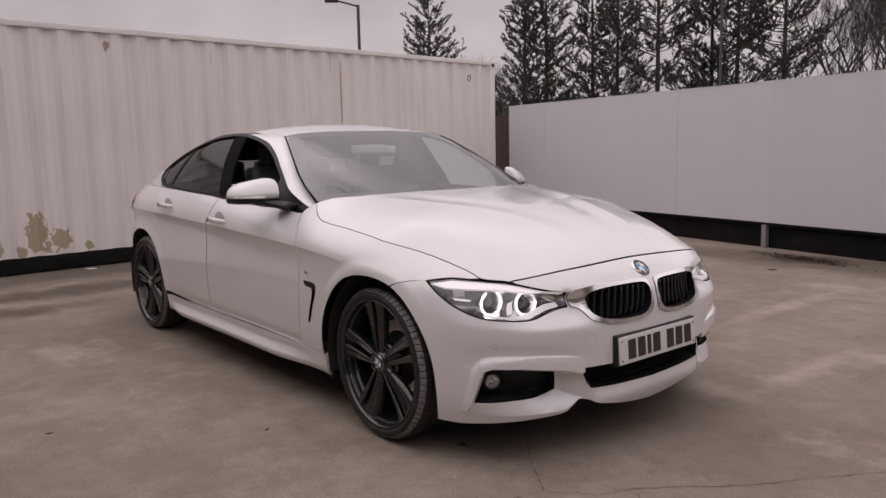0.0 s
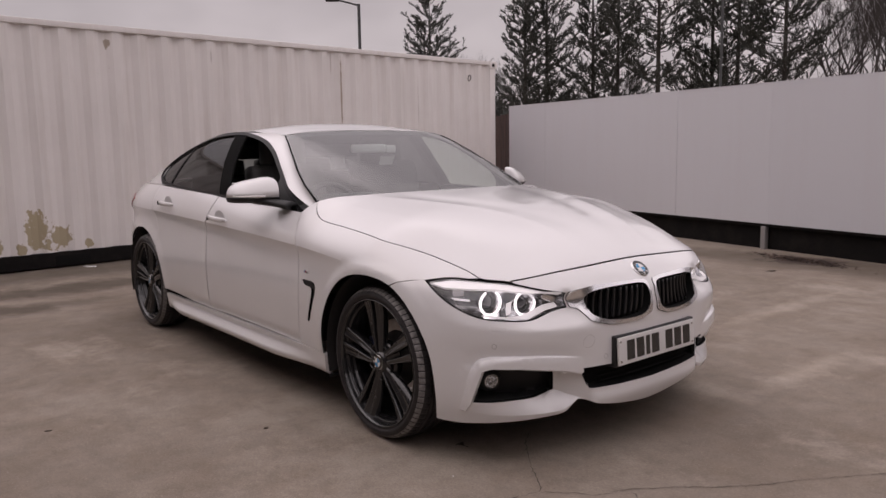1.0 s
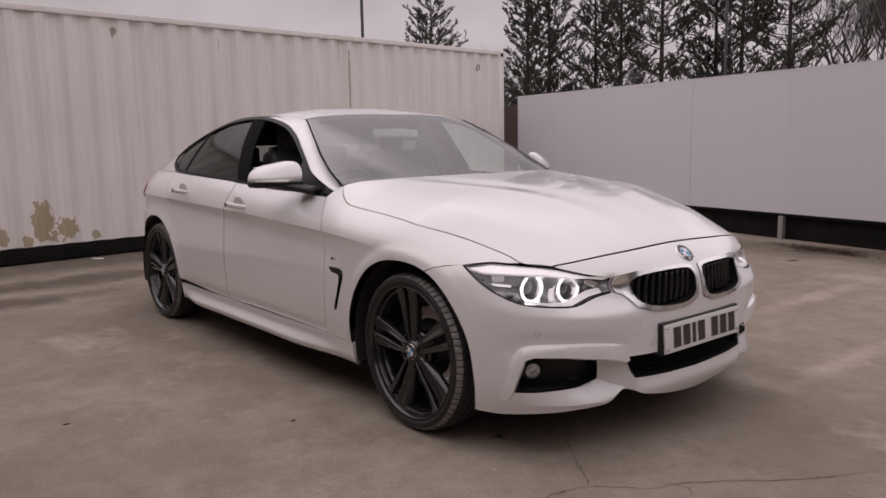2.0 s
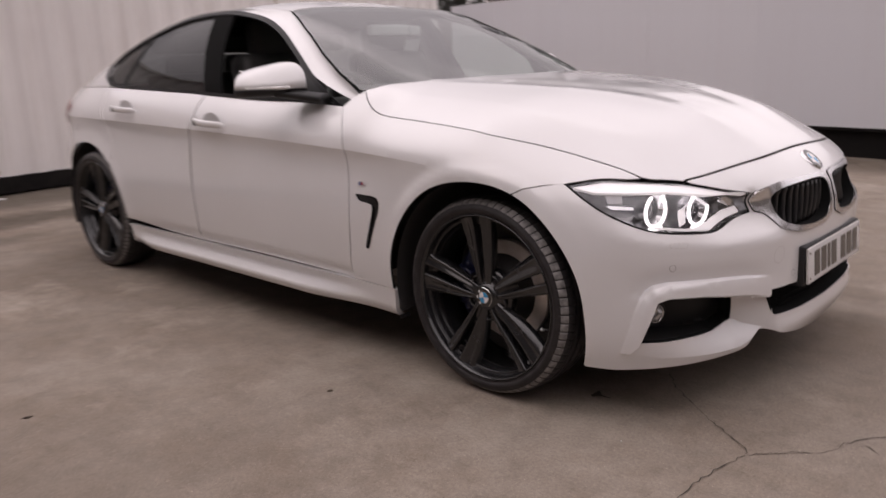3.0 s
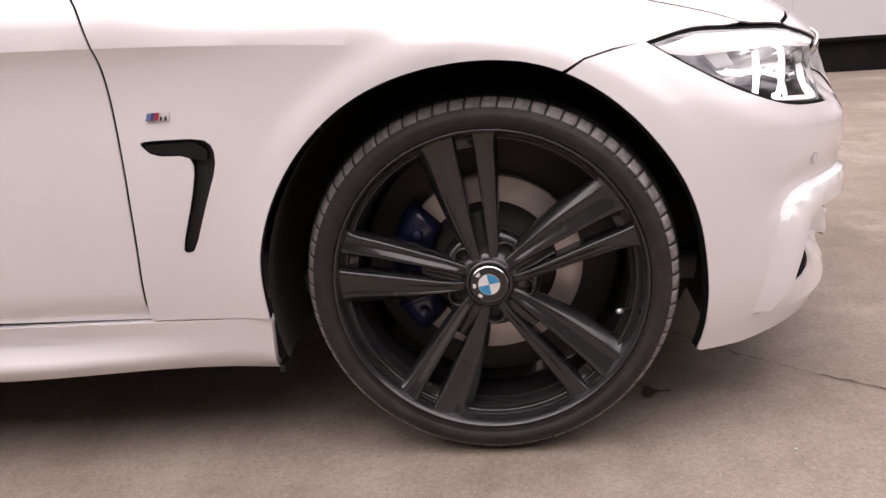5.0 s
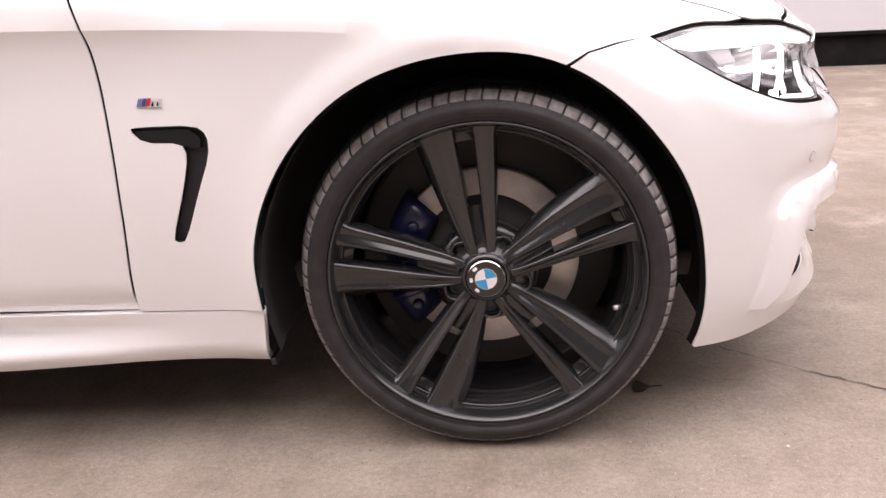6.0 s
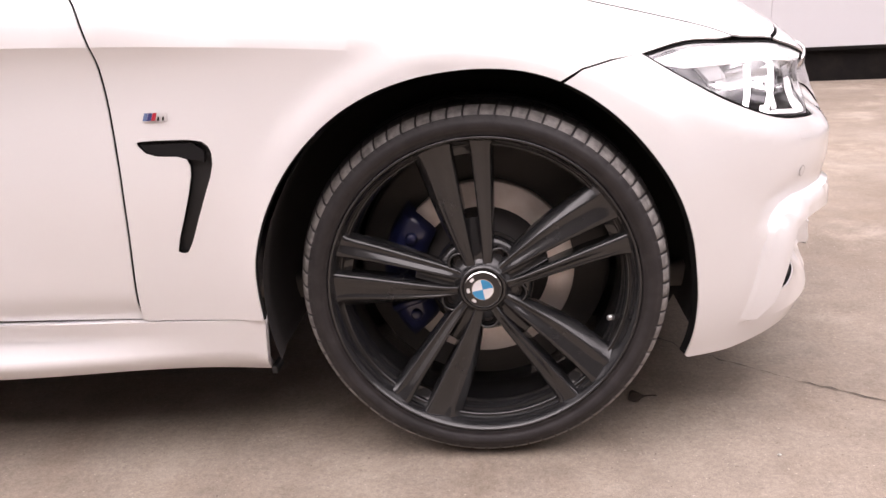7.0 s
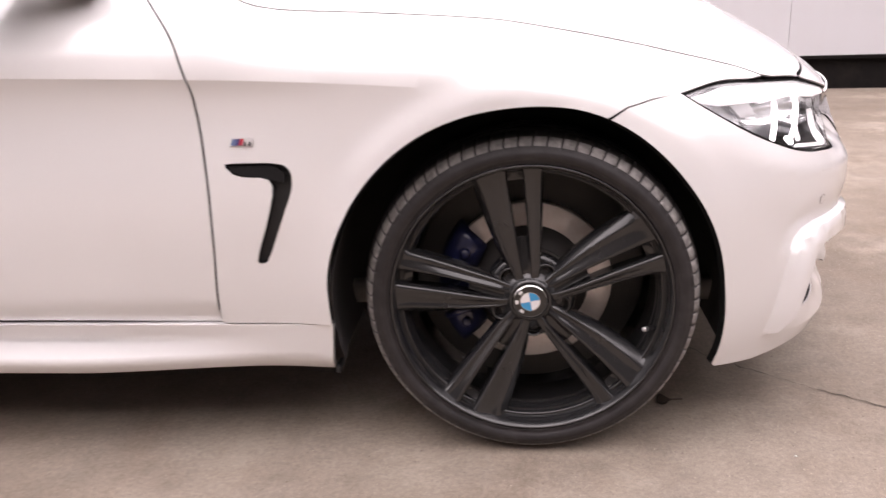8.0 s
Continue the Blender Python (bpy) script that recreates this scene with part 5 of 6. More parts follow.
def spoke_bm(side):
    """One blade of a pair: a ridge along the slot, a hollow face and a bevel that falls away to the window."""
    bm = bmesh.new()
    rows = []
    cut = BROAD_CUT if side > 0 else SLIM_CUT
    for i in range(31):
        r = 0.040 + 0.207 * i / 30
        g = 1 + 0.11 * ease(0.06, 0.20, r)
        e0, e1, f, d = SPOKE_S(r), (SPOKE_BROAD if side > 0 else SPOKE_SLIM)(r), SPOKE_F(r), SPOKE_D(r)
        # the relief dies out where the blade runs into hub and rim
        k = ease(0.040, 0.075, r) * (1 - 0.75 * ease(0.212, 0.246, r))
        rows.append([bm.verts.new((r * g, f + (d if t == 0 and h == 1.0 or t == 1.0 else d * h * (0.35 + 0.65 * k)), side * g * (e0 + (e1 - e0) * t))) for t, h in cut])
    for a, b in zip(rows, rows[1:]):
        for k in range(len(a) - 1):
            bm.faces.new([a[k], a[k + 1], b[k + 1], b[k]])
    bmesh.ops.recalc_face_normals(bm, faces=bm.faces)
    if sum(f.normal.y * f.calc_area() for f in bm.faces) > 0:
        bmesh.ops.reverse_faces(bm, faces=bm.faces)
    return bm


def slot_bm(r0, r1, y0, y1):
    """A dished floor between the two blades of a pair."""
    bm = bmesh.new()
    vs = []
    for i in range(9):
        r = r0 + (r1 - r0) * i / 8
        y = SPOKE_F(r) + y0 + (y1 - y0) * (i / 8) ** 1.4
        g = 1 + 0.11 * ease(0.06, 0.20, r)
        e = SPOKE_S(r) * g + 0.003
        vs.append([bm.verts.new((r * g, y + dy, z)) for z, dy in ((-e, 0.0), (-0.5 * e, 0.004), (0.0, 0.0052), (0.5 * e, 0.004), (e, 0.0))])
    for a, b in zip(vs, vs[1:]):
        for k in range(4):
            bm.faces.new([a[k], a[k + 1], b[k + 1], b[k]])
    bmesh.ops.recalc_face_normals(bm, faces=bm.faces)
    return bm


def roundel(parent, r, y, turn, name="badge"):
    """A round badge as plain shapes: dark ring, bright rims, quartered middle."""
    b = part(name, disc_bm(0.0, r, y, n=40, thick=0.0015), CHROME, parent, "round badge with blue and white quarters")
    part("ring", disc_bm(r * 0.58, r * 0.955, y - 0.0022, n=48), LOGO_BLACK, b)
    part("rim_line", disc_bm(r * 0.55, r * 0.585, y - 0.0026, n=40), CHROME, b)
    for k in range(4):
        part("quarter", disc_bm(0.0, r * 0.56, y - 0.0022 - 0.0002 * k, turn + 90 * k, turn + 90 * k + 90, n=10), LOGO_BLUE if k % 2 else LOGO_WHITE, b)
    for k in range(3):
        part("bar", disc_bm(r * 0.69, r * 0.85, y - 0.0028, turn + 215 + 48 * k - 9, turn + 215 + 48 * k + 9, n=4), LOGO_WHITE, b)
    return b


def build_wheel(at, spin=0.0):
    """A wheel whose face looks along -y."""
    prof = [(0.2750, -0.098), (0.2745, -0.1065), (0.2728, -0.1098), (0.2708, -0.1104), (0.2690, -0.1086), (0.2676, -0.1056), (0.2658, -0.1034), (0.2642, -0.0990), (0.2624, -0.0900), (0.2606, -0.0800), (0.2588, -0.0785), (0.2570, -0.0812), (0.2550, -0.0815), (0.2532, -0.0785), (0.2520, -0.0680), (0.2500, -0.0560), (0.2480, -0.0540), (0.2465, -0.0300), (0.2455, 0.0), (0.2475, 0.09), (0.264, 0.10)]
    w = part("wheel", spun(prof, 144), RIM, car, "black five-double-spoke alloy wheel", m=at)
    part("tyre", tyre_bm(), [RUBBER, TREAD], w, "low-profile black tyre, tread shoulders paler for dust and light")
    for k in range(5):
        turn = pose(0, 0, 0, 0, -(96 + 72 * k + spin), 0)
        for side in (-1, 1):
            part("spoke", spoke_bm(side), RIM, w, m=turn)
        part("spoke_web", slot_bm(0.044, 0.118, 0.004, 0.030), RIM, w, m=turn)
        part("slot_pocket", slot_bm(0.214, 0.240, 0.026, 0.012), RIM, w, m=turn)
        bolt_turn = pose(0, 0, 0, 0, -(132 + 72 * k + spin), 0)
        well = bolt_turn @ pose(0.0605, 0, 0)
        part("bolt_well", spun([(0.0205, -0.0740), (0.0200, -0.0800), (0.0182, -0.0822), (0.0165, -0.0815), (0.0155, -0.0770), (0.0150, -0.0640), (0.0001, -0.0636)], 28), RIM, w, m=well)
        part("wheel_bolt", spun([(0.0001, -0.0685), (0.0045, -0.0685), (0.0052, -0.0712), (0.0082, -0.0712), (0.0098, -0.0700), (0.0105, -0.0672), (0.0125, -0.0655), (0.0125, -0.063)], 12), IRON, w, m=well)
    part("hub", spun([(0.0352, -0.078), (0.0355, -0.0905), (0.0372, -0.0922), (0.0400, -0.0905), (0.0430, -0.0865), (0.0480, -0.0800), (0.056, -0.0740), (0.066, -0.0700), (0.078, -0.0665), (0.086, -0.0620), (0.091, -0.052), (0.092, -0.030)], 72), RIM, w)
    cap = part("centre_cap", disc_bm(0.0, 0.0342, -0.0925, n=48), LOGO_BLACK, w)
    roundel(cap, 0.0335, -0.0930, -80)
    valve = part("valve", tube([(0.250, -0.066, 0.0), (0.243, -0.074, 0.0), (0.234, -0.083, 0.0)], 0.0042, 10), RUBBER, w, m=pose(0, 0, 0, 0, 16 - spin, 0))
    part("valve_cap", tube([(0.2365, -0.0805, 0.0), (0.2285, -0.0885, 0.0)], 0.0049, 10), SILVER_CAP, valve, "silver valve cap")
    return w


def build_brake(x, s):
    """Disc, bell and caliper; they belong to the car's axle, not to the wheel."""
    m = pose(x, s * 0.740, WHEEL_Z, 0, 0, 0 if s < 0 else 180)
    d = part("brake_disc", spun([(0.122, -0.014), (0.168, -0.014), (0.170, -0.012), (0.170, 0.012), (0.124, 0.012)], 96), DISC, car, "worn steel brake disc", m=m)
    part("disc_bell", spun([(0.0001, -0.075), (0.060, -0.075), (0.100, -0.050), (0.112, -0.024), (0.123, -0.0135)], 60), IRON, d)
    part("dust_shield", spun([(0.0001, 0.022), (0.234, 0.022), (0.242, 0.04)], 60), SHIELD, d)
    bm = bmesh.new()
    rows = []
    n = 18
    for k in range(n + 1):
        a = radians(136 + 86 * k / n)
        e = math.sin(math.pi * k / n) ** 0.35
        rows.append([bm.verts.new((r * math.cos(a), y, r * math.sin(a))) for r, y in ((0.118 - 0.008 * e, -0.018), (0.122 - 0.008 * e, -0.030 - 0.012 * e), (0.138, -0.038 - 0.014 * e), (0.165, -0.037 - 0.012 * e), (0.186, -0.030 - 0.006 * e), (0.192, 0.01))])
    for a, b in zip(rows, rows[1:]):
        for j in range(5):
            bm.faces.new([a[j], a[j + 1], b[j + 1], b[j]])
    for row, rev in ((rows[0], False), (rows[-1], True)):
        bm.faces.new(row[::-1] if rev else row)
    bmesh.ops.recalc_face_normals(bm, faces=bm.faces)
    cal = part("caliper", bm, BLUE_CAL, d, "dark blue brake caliper")
    for a in (160, 200):
        part("caliper_rib", tube([(0.120 * math.cos(radians(a)), -0.050, 0.120 * math.sin(radians(a))), (0.184 * math.cos(radians(a)), -0.043, 0.184 * math.sin(radians(a)))], 0.008, 10), BLUE_CAL, cal)
    for a in (150, 172, 190, 210):
        part("caliper_boss", spun([(0.0001, -0.060), (0.0075, -0.060), (0.0105, -0.056), (0.012, -0.040)], 16), BLUE_CAL, cal, m=pose(0.150 * math.cos(radians(a)), 0, 0.150 * math.sin(radians(a))))


front_wheel = build_wheel(pose(0, -0.7725, WHEEL_Z))
for x, s in ((-2.81, -1), (0.0, 1), (-2.81, 1)):
    w = copy_thing(front_wheel, pose(x, s * 0.785, WHEEL_Z, 0, 0, 0 if s < 0 else 180))
for x in (0.0, -2.81):
    for s in (-1, 1):
        build_brake(x, s)

# ---- lamps, grille, badges and plate ----
def glow(name, color, strength):
    m = mat(name, color, 0.3)
    b = m.node_tree.nodes["Principled BSDF"]
    b.inputs["Emission Color"].default_value = (*color, 1)
    b.inputs["Emission Strength"].default_value = strength
    return m


HALO = glow("halo_light", (1.0, 0.97, 0.98), 3.2)
SILVER = mat("lamp_silver", (0.84, 0.84, 0.85), 0.20, 1.0)
CABIN_WHITE = mat("mirror_shine_and_box_white", (0.92, 0.92, 0.93), 0.2, 0.0, 0.6)
GLOW = glow("strip_and_reflector_glow", (1.0, 0.98, 0.98), 0.5)
BADGE_SILVER = mat("badge_silver", (0.70, 0.69, 0.70), 0.4, 0.4)
SLAT = mat("slat_gloss_black", (0.022, 0.022, 0.023), 0.28, 0.0, 0.5, 0.5)
LAMP_DARK = mat("lamp_reflector", (0.52, 0.52, 0.53), 0.18, 0.92)
HL = HL_LOW + HL_TOP[::-1][:-1]
for flip in (False, True):
    s = 1 if flip else -1
    near, far = shrink(HL, 0.0060), shrink(HL, 0.0042)
    tip = shrink(HL, 0.0030)
    rim_in = [tip[i] if HL[i][0] > 0.84 else near[i] if i < len(HL_LOW) else far[i] for i in range(len(HL))]
    lamp = part("headlamp", panel(shrink(HL, 0.002), body, 0.03, [rim_in], depth=0.130, raise_by=-0.003, flip=flip), [GAP, LAMP_DARK], car, "lit twin-ring headlamp behind a clear cover")
    part("bowl", panel(HL, body, 0.03, depth=0.0, raise_by=-0.135, flip=flip), LAMP_DARK, lamp)
    cover = part("cover", panel(shrink(HL, 0.0035), body, 0.025, depth=0.0, raise_by=-0.004, flip=flip), LENS, lamp, "clear lamp cover")
    cover.visible_shadow = False
    brow = [(0.338, 0.708), (0.40, 0.695), (0.52, 0.694), (0.62, 0.695), (0.72, 0.684), (0.82, 0.668), (0.905, 0.654), (0.920, 0.660), (0.82, 0.681), (0.682, 0.706), (0.60, 0.714), (0.526, 0.718), (0.43, 0.721)]
    part("brow", panel(brow, body, 0.02, depth=0.012, raise_by=-0.007, flip=flip), GLOW, lamp, "glowing white upper light strip")
    lower = [(0.56, 0.598), (0.66, 0.587), (0.775, 0.585), (0.86, 0.605), (0.915, 0.614), (0.90, 0.632), (0.850, 0.627), (0.790, 0.604), (0.72, 0.596), (0.66, 0.594), (0.57, 0.603)]
    part("lower_strip", panel(lower, body, 0.02, depth=0.01, raise_by=-0.010, flip=flip), GLOW, lamp, "glowing white lower light strip")
    refl = [(0.428, 0.698), (0.482, 0.698), (0.482, 0.672), (0.440, 0.670)]
    part("side_reflector", panel(refl, body, 0.012, depth=0.006, raise_by=-0.020, flip=flip), mat("reflector_grey", (0.34, 0.33, 0.34), 0.35, 0.3), lamp)
    for k in range(9):
        u0 = 0.436 + 0.005 * k
        part("reflector_rib", panel([(u0, 0.6965), (u0 + 0.002, 0.6965), (u0 + 0.002, 0.673), (u0, 0.673)], body, 0.02, depth=0.0, raise_by=-0.0175, flip=flip), mat("rib_grey", (0.5, 0.49, 0.5), 0.35, 0.4), lamp)
    finp = [(0.43, 0.664), (0.508, 0.660), (0.512, 0.656), (0.508, 0.652), (0.445, 0.654)]
    part("side_fin", panel(finp, body, 0.02, depth=0.008, raise_by=-0.016, flip=flip), SILVER, lamp)
    for k, (ex, ey, ez) in enumerate(((0.466, 0.660, 0.630), (0.543, 0.549, 0.626))):
        # each eye looks ahead along x, turned a little outwards
        m = pose(ex, s * ey, ez, 0, 0, 90 - s * -8)
        eye = part("projector", spun([(0.049, -0.018), (0.0475, -0.022), (0.044, -0.018), (0.036, 0.010), (0.033, 0.014), (0.033, 0.03)], 40), SILVER, lamp, "silver projector tube", m=m)
        bm = bmesh.new()
        bmesh.ops.create_uvsphere(bm, u_segments=24, v_segments=12, radius=0.0325, matrix=Matrix.LocRotScale((0, 0.014, 0), None, (1, 0.55, 1)))
        part("lens", bm, mat("lens_dark", (0.06, 0.06, 0.065), 0.04, 0.0, 1.0), eye, "dark glass lens")
        part("lens_ring", spun([(0.0335, 0.004), (0.0335, -0.004), (0.0300, -0.005), (0.0285, 0.002)], 36), SLAT, eye)
        arcp = [(0.047 * math.cos(radians(a)), -0.022, 0.047 * math.sin(radians(a))) for a in range(118, 424, 9)]
        part("halo", tube(arcp, 0.0050, 8, up=(0, 1, 0)), HALO, eye, "glowing white light ring")
        part("halo_base", box(-0.030, -0.026, -0.058, 0.030, -0.018, -0.047, 0.003), HALO, eye)
    for k in range(4):
        z0 = 0.662 - 0.011 * k
        blade = [(0.852, z0 - 0.003), (0.918, z0 - 0.012), (0.918, z0 - 0.019), (0.852, z0 - 0.011)]
        part("inner_blade", panel(blade, body, 0.02, depth=0.01, raise_by=-0.02 - 0.006 * (k % 2), flip=flip), SILVER if k % 2 else SLAT, lamp)
    # reflector between the eyes: its own glow replaces the light it throws back
    link = [(0.664, 0.660), (0.712, 0.664), (0.716, 0.612), (0.676, 0.604)]
    part("centre_reflector", panel(link, body, 0.01, depth=0.008, raise_by=-0.052, flip=flip), GLOW, lamp)
    # kidney
    K, KI = (mirror_u(KIDNEY), mirror_u(KIDNEY_IN)) if flip else (KIDNEY, KIDNEY_IN)
    kid = part("grille", panel(shrink(K, 0.0015), body_all, 0.02, [KI], depth=0.04, raise_by=0.006), [mat("grille_chrome", (0.82, 0.82, 0.83), 0.24, 1.0), GAP], car, "black slatted grille in a chrome surround")
    part("grille_back", panel(K, body_all, 0.03, depth=0.0, raise_by=-0.06), GAP, kid)
    for i in range(10):
        u = 1.035 + 0.0345 * i
        top, low = 0.666, 0.547 + (0.02 if u < 1.07 else 0.0)
        pts = []
        for j in range(9):
            z = low + (top - low) * j / 8
            q = Vector(body(u, z)) + normal_of(body, u, z) * (-0.008 - 0.030 * (1 - j / 8) ** 0.7)
            pts.append((q.x - 0.006, s * -q.y, q.z))
        part("slat", tube(pts, 0.0052, 6, squash=(2.4, 0.8), up=(1, 0, 0)), SLAT, kid)
    # fog lamps
    F = FOG
    fog = part("fog_intake", panel(shrink(F, -0.035), body, 0.03, depth=0.0, raise_by=-0.125, flip=flip), PLASTIC, bumper, "black air intake")
    bm = bmesh.new()
    ring = dense(F, 0.02)
    rows = [[bm.verts.new((q[0], -s * q[1], q[2])) for q in row] for row in ([Vector(bumper_form(*p)) - normal_of(body, *p) * 0.006 for p in ring], [Vector(body(*p)) - normal_of(body, *p) * 0.124 for p in shrink(ring, -0.012)])]
    for k in range(len(ring)):
        bm.faces.new([rows[0][k], rows[0][(k + 1) % len(ring)], rows[1][(k + 1) % len(ring)], rows[1][k]])
    part("intake_wall", bm, PLASTIC, fog)
    fm = pose(0.500, s * 0.676, 0.3255, 0, 0, 90 - s * -24)
    fl = part("fog_lamp", spun([(0.029, -0.004), (0.028, -0.010), (0.0245, -0.010), (0.023, 0.0), (0.017, 0.012), (0.0001, 0.016)], 32), SILVER, bumper, "round fog lamp", m=fm)
    fcover = part("fog_glass", disc_bm(0.0, 0.0245, -0.006, n=28), LENS, fl)
    fcover.visible_shadow = False
    part("fog_bezel", spun([(0.029, -0.006), (0.036, -0.008), (0.047, 0.02)], 32), PLASTIC, fl)
    # parking sensors and washer flap
    for u, z in ((0.616, 0.487), (1.108, 0.407)):
        ring = [(u + 0.0080 * math.cos(a * math.pi / 12), z + 0.0080 * math.sin(a * math.pi / 12)) for a in range(24)]
        part("parking_sensor", panel(ring, bumper_form, 0.01, depth=0.002, raise_by=0.0016, flip=flip), PAINT, bumper)
        part("sensor_ring", panel(shrink(ring, -0.0022), bumper_form, 0.01, [shrink(ring, -0.0004)], depth=0.0, raise_by=0.0012, flip=flip), mat("sensor_joint", (0.40, 0.385, 0.38), 0.7), bumper)
    flap = [(0.605, 0.557), (0.660, 0.555), (0.658, 0.543), (0.650, 0.540), (0.607, 0.543)]
    part("washer_flap_joint", panel(flap, bumper_form, 0.02, [shrink(flap, 0.0016)], depth=0.0, raise_by=0.0012, flip=flip), mat("joint_grey", (0.64, 0.625, 0.62), 0.7), bumper)
    if not flip:
        tow = [(1.02 + 0.028 * math.cos(a * math.pi / 14), 0.478 + 0.026 * math.sin(a * math.pi / 14)) for a in range(28)]
        part("tow_cap_joint", panel(tow, bumper_form, 0.02, [shrink(tow, 0.0014)], depth=0.0, raise_by=0.0012), mat("joint_light", (0.5, 0.48, 0.47), 0.7), bumper)
    # small badge on the wing
    cols = (((0.13, 0.19, 0.34), -0.5450), ((0.05, 0.06, 0.18), -0.5375), ((0.45, 0.03, 0.05), -0.5300))
    badge = part("wing_badge", panel([(-0.5475, 0.6555), (-0.5415, 0.6700), (-0.5035, 0.6690), (-0.5055, 0.6545)], body, 0.01, depth=0.002, raise_by=0.0025, flip=flip), BADGE_SILVER, wing if flip else car, "small chrome badge with three colour stripes")
    for c, u in cols:
        part("stripe", panel([(u - 0.0015, 0.6565), (u + 0.0033, 0.6690), (u + 0.0100, 0.6688), (u + 0.0055, 0.6563)], body, 0.01, depth=0.0, raise_by=0.0034, flip=flip), mat("badge_stripe", c, 0.3), badge)
    for k in range(2):
        u = -0.5215 + 0.0085 * k
        part("notch", panel([(u, 0.6560), (u + 0.002, 0.6625), (u + 0.0045, 0.6625), (u + 0.004, 0.6560)], body, 0.01, depth=0.0, raise_by=0.0034, flip=flip), LOGO_BLACK, badge)
# lower intake: a dark chamber with a mesh of bars
part("intake_back", panel(shrink(LOWER, -0.004), body_all, 0.05, depth=0.0, raise_by=-0.06), GAP, bumper)
part("intake_wall", panel(shrink(LOWER, -0.004), body_all, 0.04, [shrink(LOWER, -0.001)], depth=0.052, raise_by=-0.012), GAP, bumper)
for i in range(3):
    z = 0.296 + 0.022 * i
    line = [tuple(Vector(body_all(u, z)) + normal_of(body_all, u, z) * -0.03) for u in [1.09 + (2 * NOSE_END - 2.18) * k / 24 for k in range(25)]]
    part("intake_bar", tube(line, 0.003, 6), GAP, bumper)
# number plate: plain bars for its characters
PLATE = mat("plate_white", (0.70, 0.69, 0.68), 0.35)
plate = part("number_plate", box(-0.004, -0.26, -0.0555, 0.004, 0.26, 0.0555, 0.0025), PLATE, car, "white number plate with black characters as bars", m=pose(0.789, 0, 0.419, 0, -4, 0))
x0 = -0.207
for k in range(7):
    wdt = 0.026 if k == 2 else 0.050
    part("character_bar", box(0.0042, x0, -0.0395, 0.0052, x0 + wdt, 0.0395), LOGO_BLACK, plate, smooth=False)
    x0 += wdt + (0.045 if k == 3 else 0.0125)
for y in (-0.245, 0.245):
    for z in (-0.04, 0.04):
        part("plate_screw", box(0.0042, y - 0.005, z - 0.005, 0.0058, y + 0.005, z + 0.005, 0.0012), SILVER, plate)
part("plate_bracket", box(0.735, -0.268, 0.355, 0.783, 0.268, 0.482, 0.006), PLASTIC, plate.parent)
# nose badge
_bm = Vector(body(NOSE_END - 0.001, 0.716))
_bn = normal_of(body, NOSE_END - 0.02, 0.716)
_turn = (-_bn).to_track_quat("Y", "Z").to_matrix().to_4x4()
nose = part("nose_badge_seat", spun([(0.0001, 0.0), (0.041, 0.0), (0.043, 0.004), (0.043, 0.012)], 40), CHROME, car, m=Matrix.Translation(_bm + _bn * 0.003) @ _turn)
roundel(nose, 0.0405, -0.0005, 0)
# wipers
for y0, y1 in ((-0.55, 0.05), (0.02, 0.56)):
    pts = []
    for i in range(9):
        y = y0 + (y1 - y0) * i / 8
        z = 0.985 + 0.008 * (i / 8)
        w = cabin_w(z)
        f = math.acos(min(1.0, (abs(y) / w) ** (CABIN_N / 2)))
        x = CABIN_X + (screen_x(z) - CABIN_X) * math.sin(f) ** (2 / CABIN_N)
        pts.append((x + 0.012, y, z + 0.006))
    part("wiper", tube(pts, 0.007, 6), PLASTIC, screen)

# ---- cabin ----
LEATHER = mat("dark_leather", (0.05, 0.048, 0.047), 0.5)
DASH = mat("dash_black", (0.045, 0.045, 0.046), 0.7)
part("dashboard", box(-1.05, -0.66, 0.72, -0.62, 0.66, 0.945, 0.05), DASH, car)
part("instrument_hood", box(-1.08, -0.52, 0.90, -0.88, -0.20, 0.985, 0.03), DASH, car)
part("cabin_floor", box(-3.3, -0.78, 0.292, -0.60, 0.78, 0.36), GAP, car)
part("rear_shelf", box(-3.45, -0.70, 0.80, -2.75, 0.70, 0.93, 0.03), DASH, car)
for s in (-1, 1):
    seat = part("seat", box(-0.26, -0.24, 0.0, 0.26, 0.24, 0.16, 0.06), LEATHER, car, "dark leather front seat", m=pose(-1.35, s * 0.37, 0.42, 0, 4, 0))
    part("seat_back", box(-0.07, -0.25, 0.0, 0.07, 0.25, 0.64, 0.06), LEATHER, seat, m=pose(-0.22, 0, 0.08, 0, -18, 0))
    part("headrest", box(-0.055, -0.145, 0.0, 0.055, 0.145, 0.20, 0.05), LEATHER, seat, m=pose(-0.415, 0, 0.655, 0, -8, 0))
    part("door_card", box(-2.55, s * 0.80 - 0.02, 0.34, -0.72, s * 0.80 + 0.02, 0.91, 0.015), DASH, car)
rear_bench = part("rear_seat", box(-2.64, -0.62, 0.45, -2.36, 0.62, 1.06, 0.07), LEATHER, car)
for y in (-0.36, 0.0, 0.36):
    part("headrest", box(-2.66, y - 0.13, 1.0, -2.56, y + 0.13, 1.16, 0.04), LEATHER, rear_bench)
wheel_line = [(0.0, 0.185 * math.cos(a * math.pi / 16), 0.185 * math.sin(a * math.pi / 16)) for a in range(32)]
part("steering_wheel", tube(wheel_line, 0.016, 8, closed=True, up=(1, 0, 0)), LEATHER, car, m=pose(-1.12, -0.37, 0.86, 0, -24, 0))
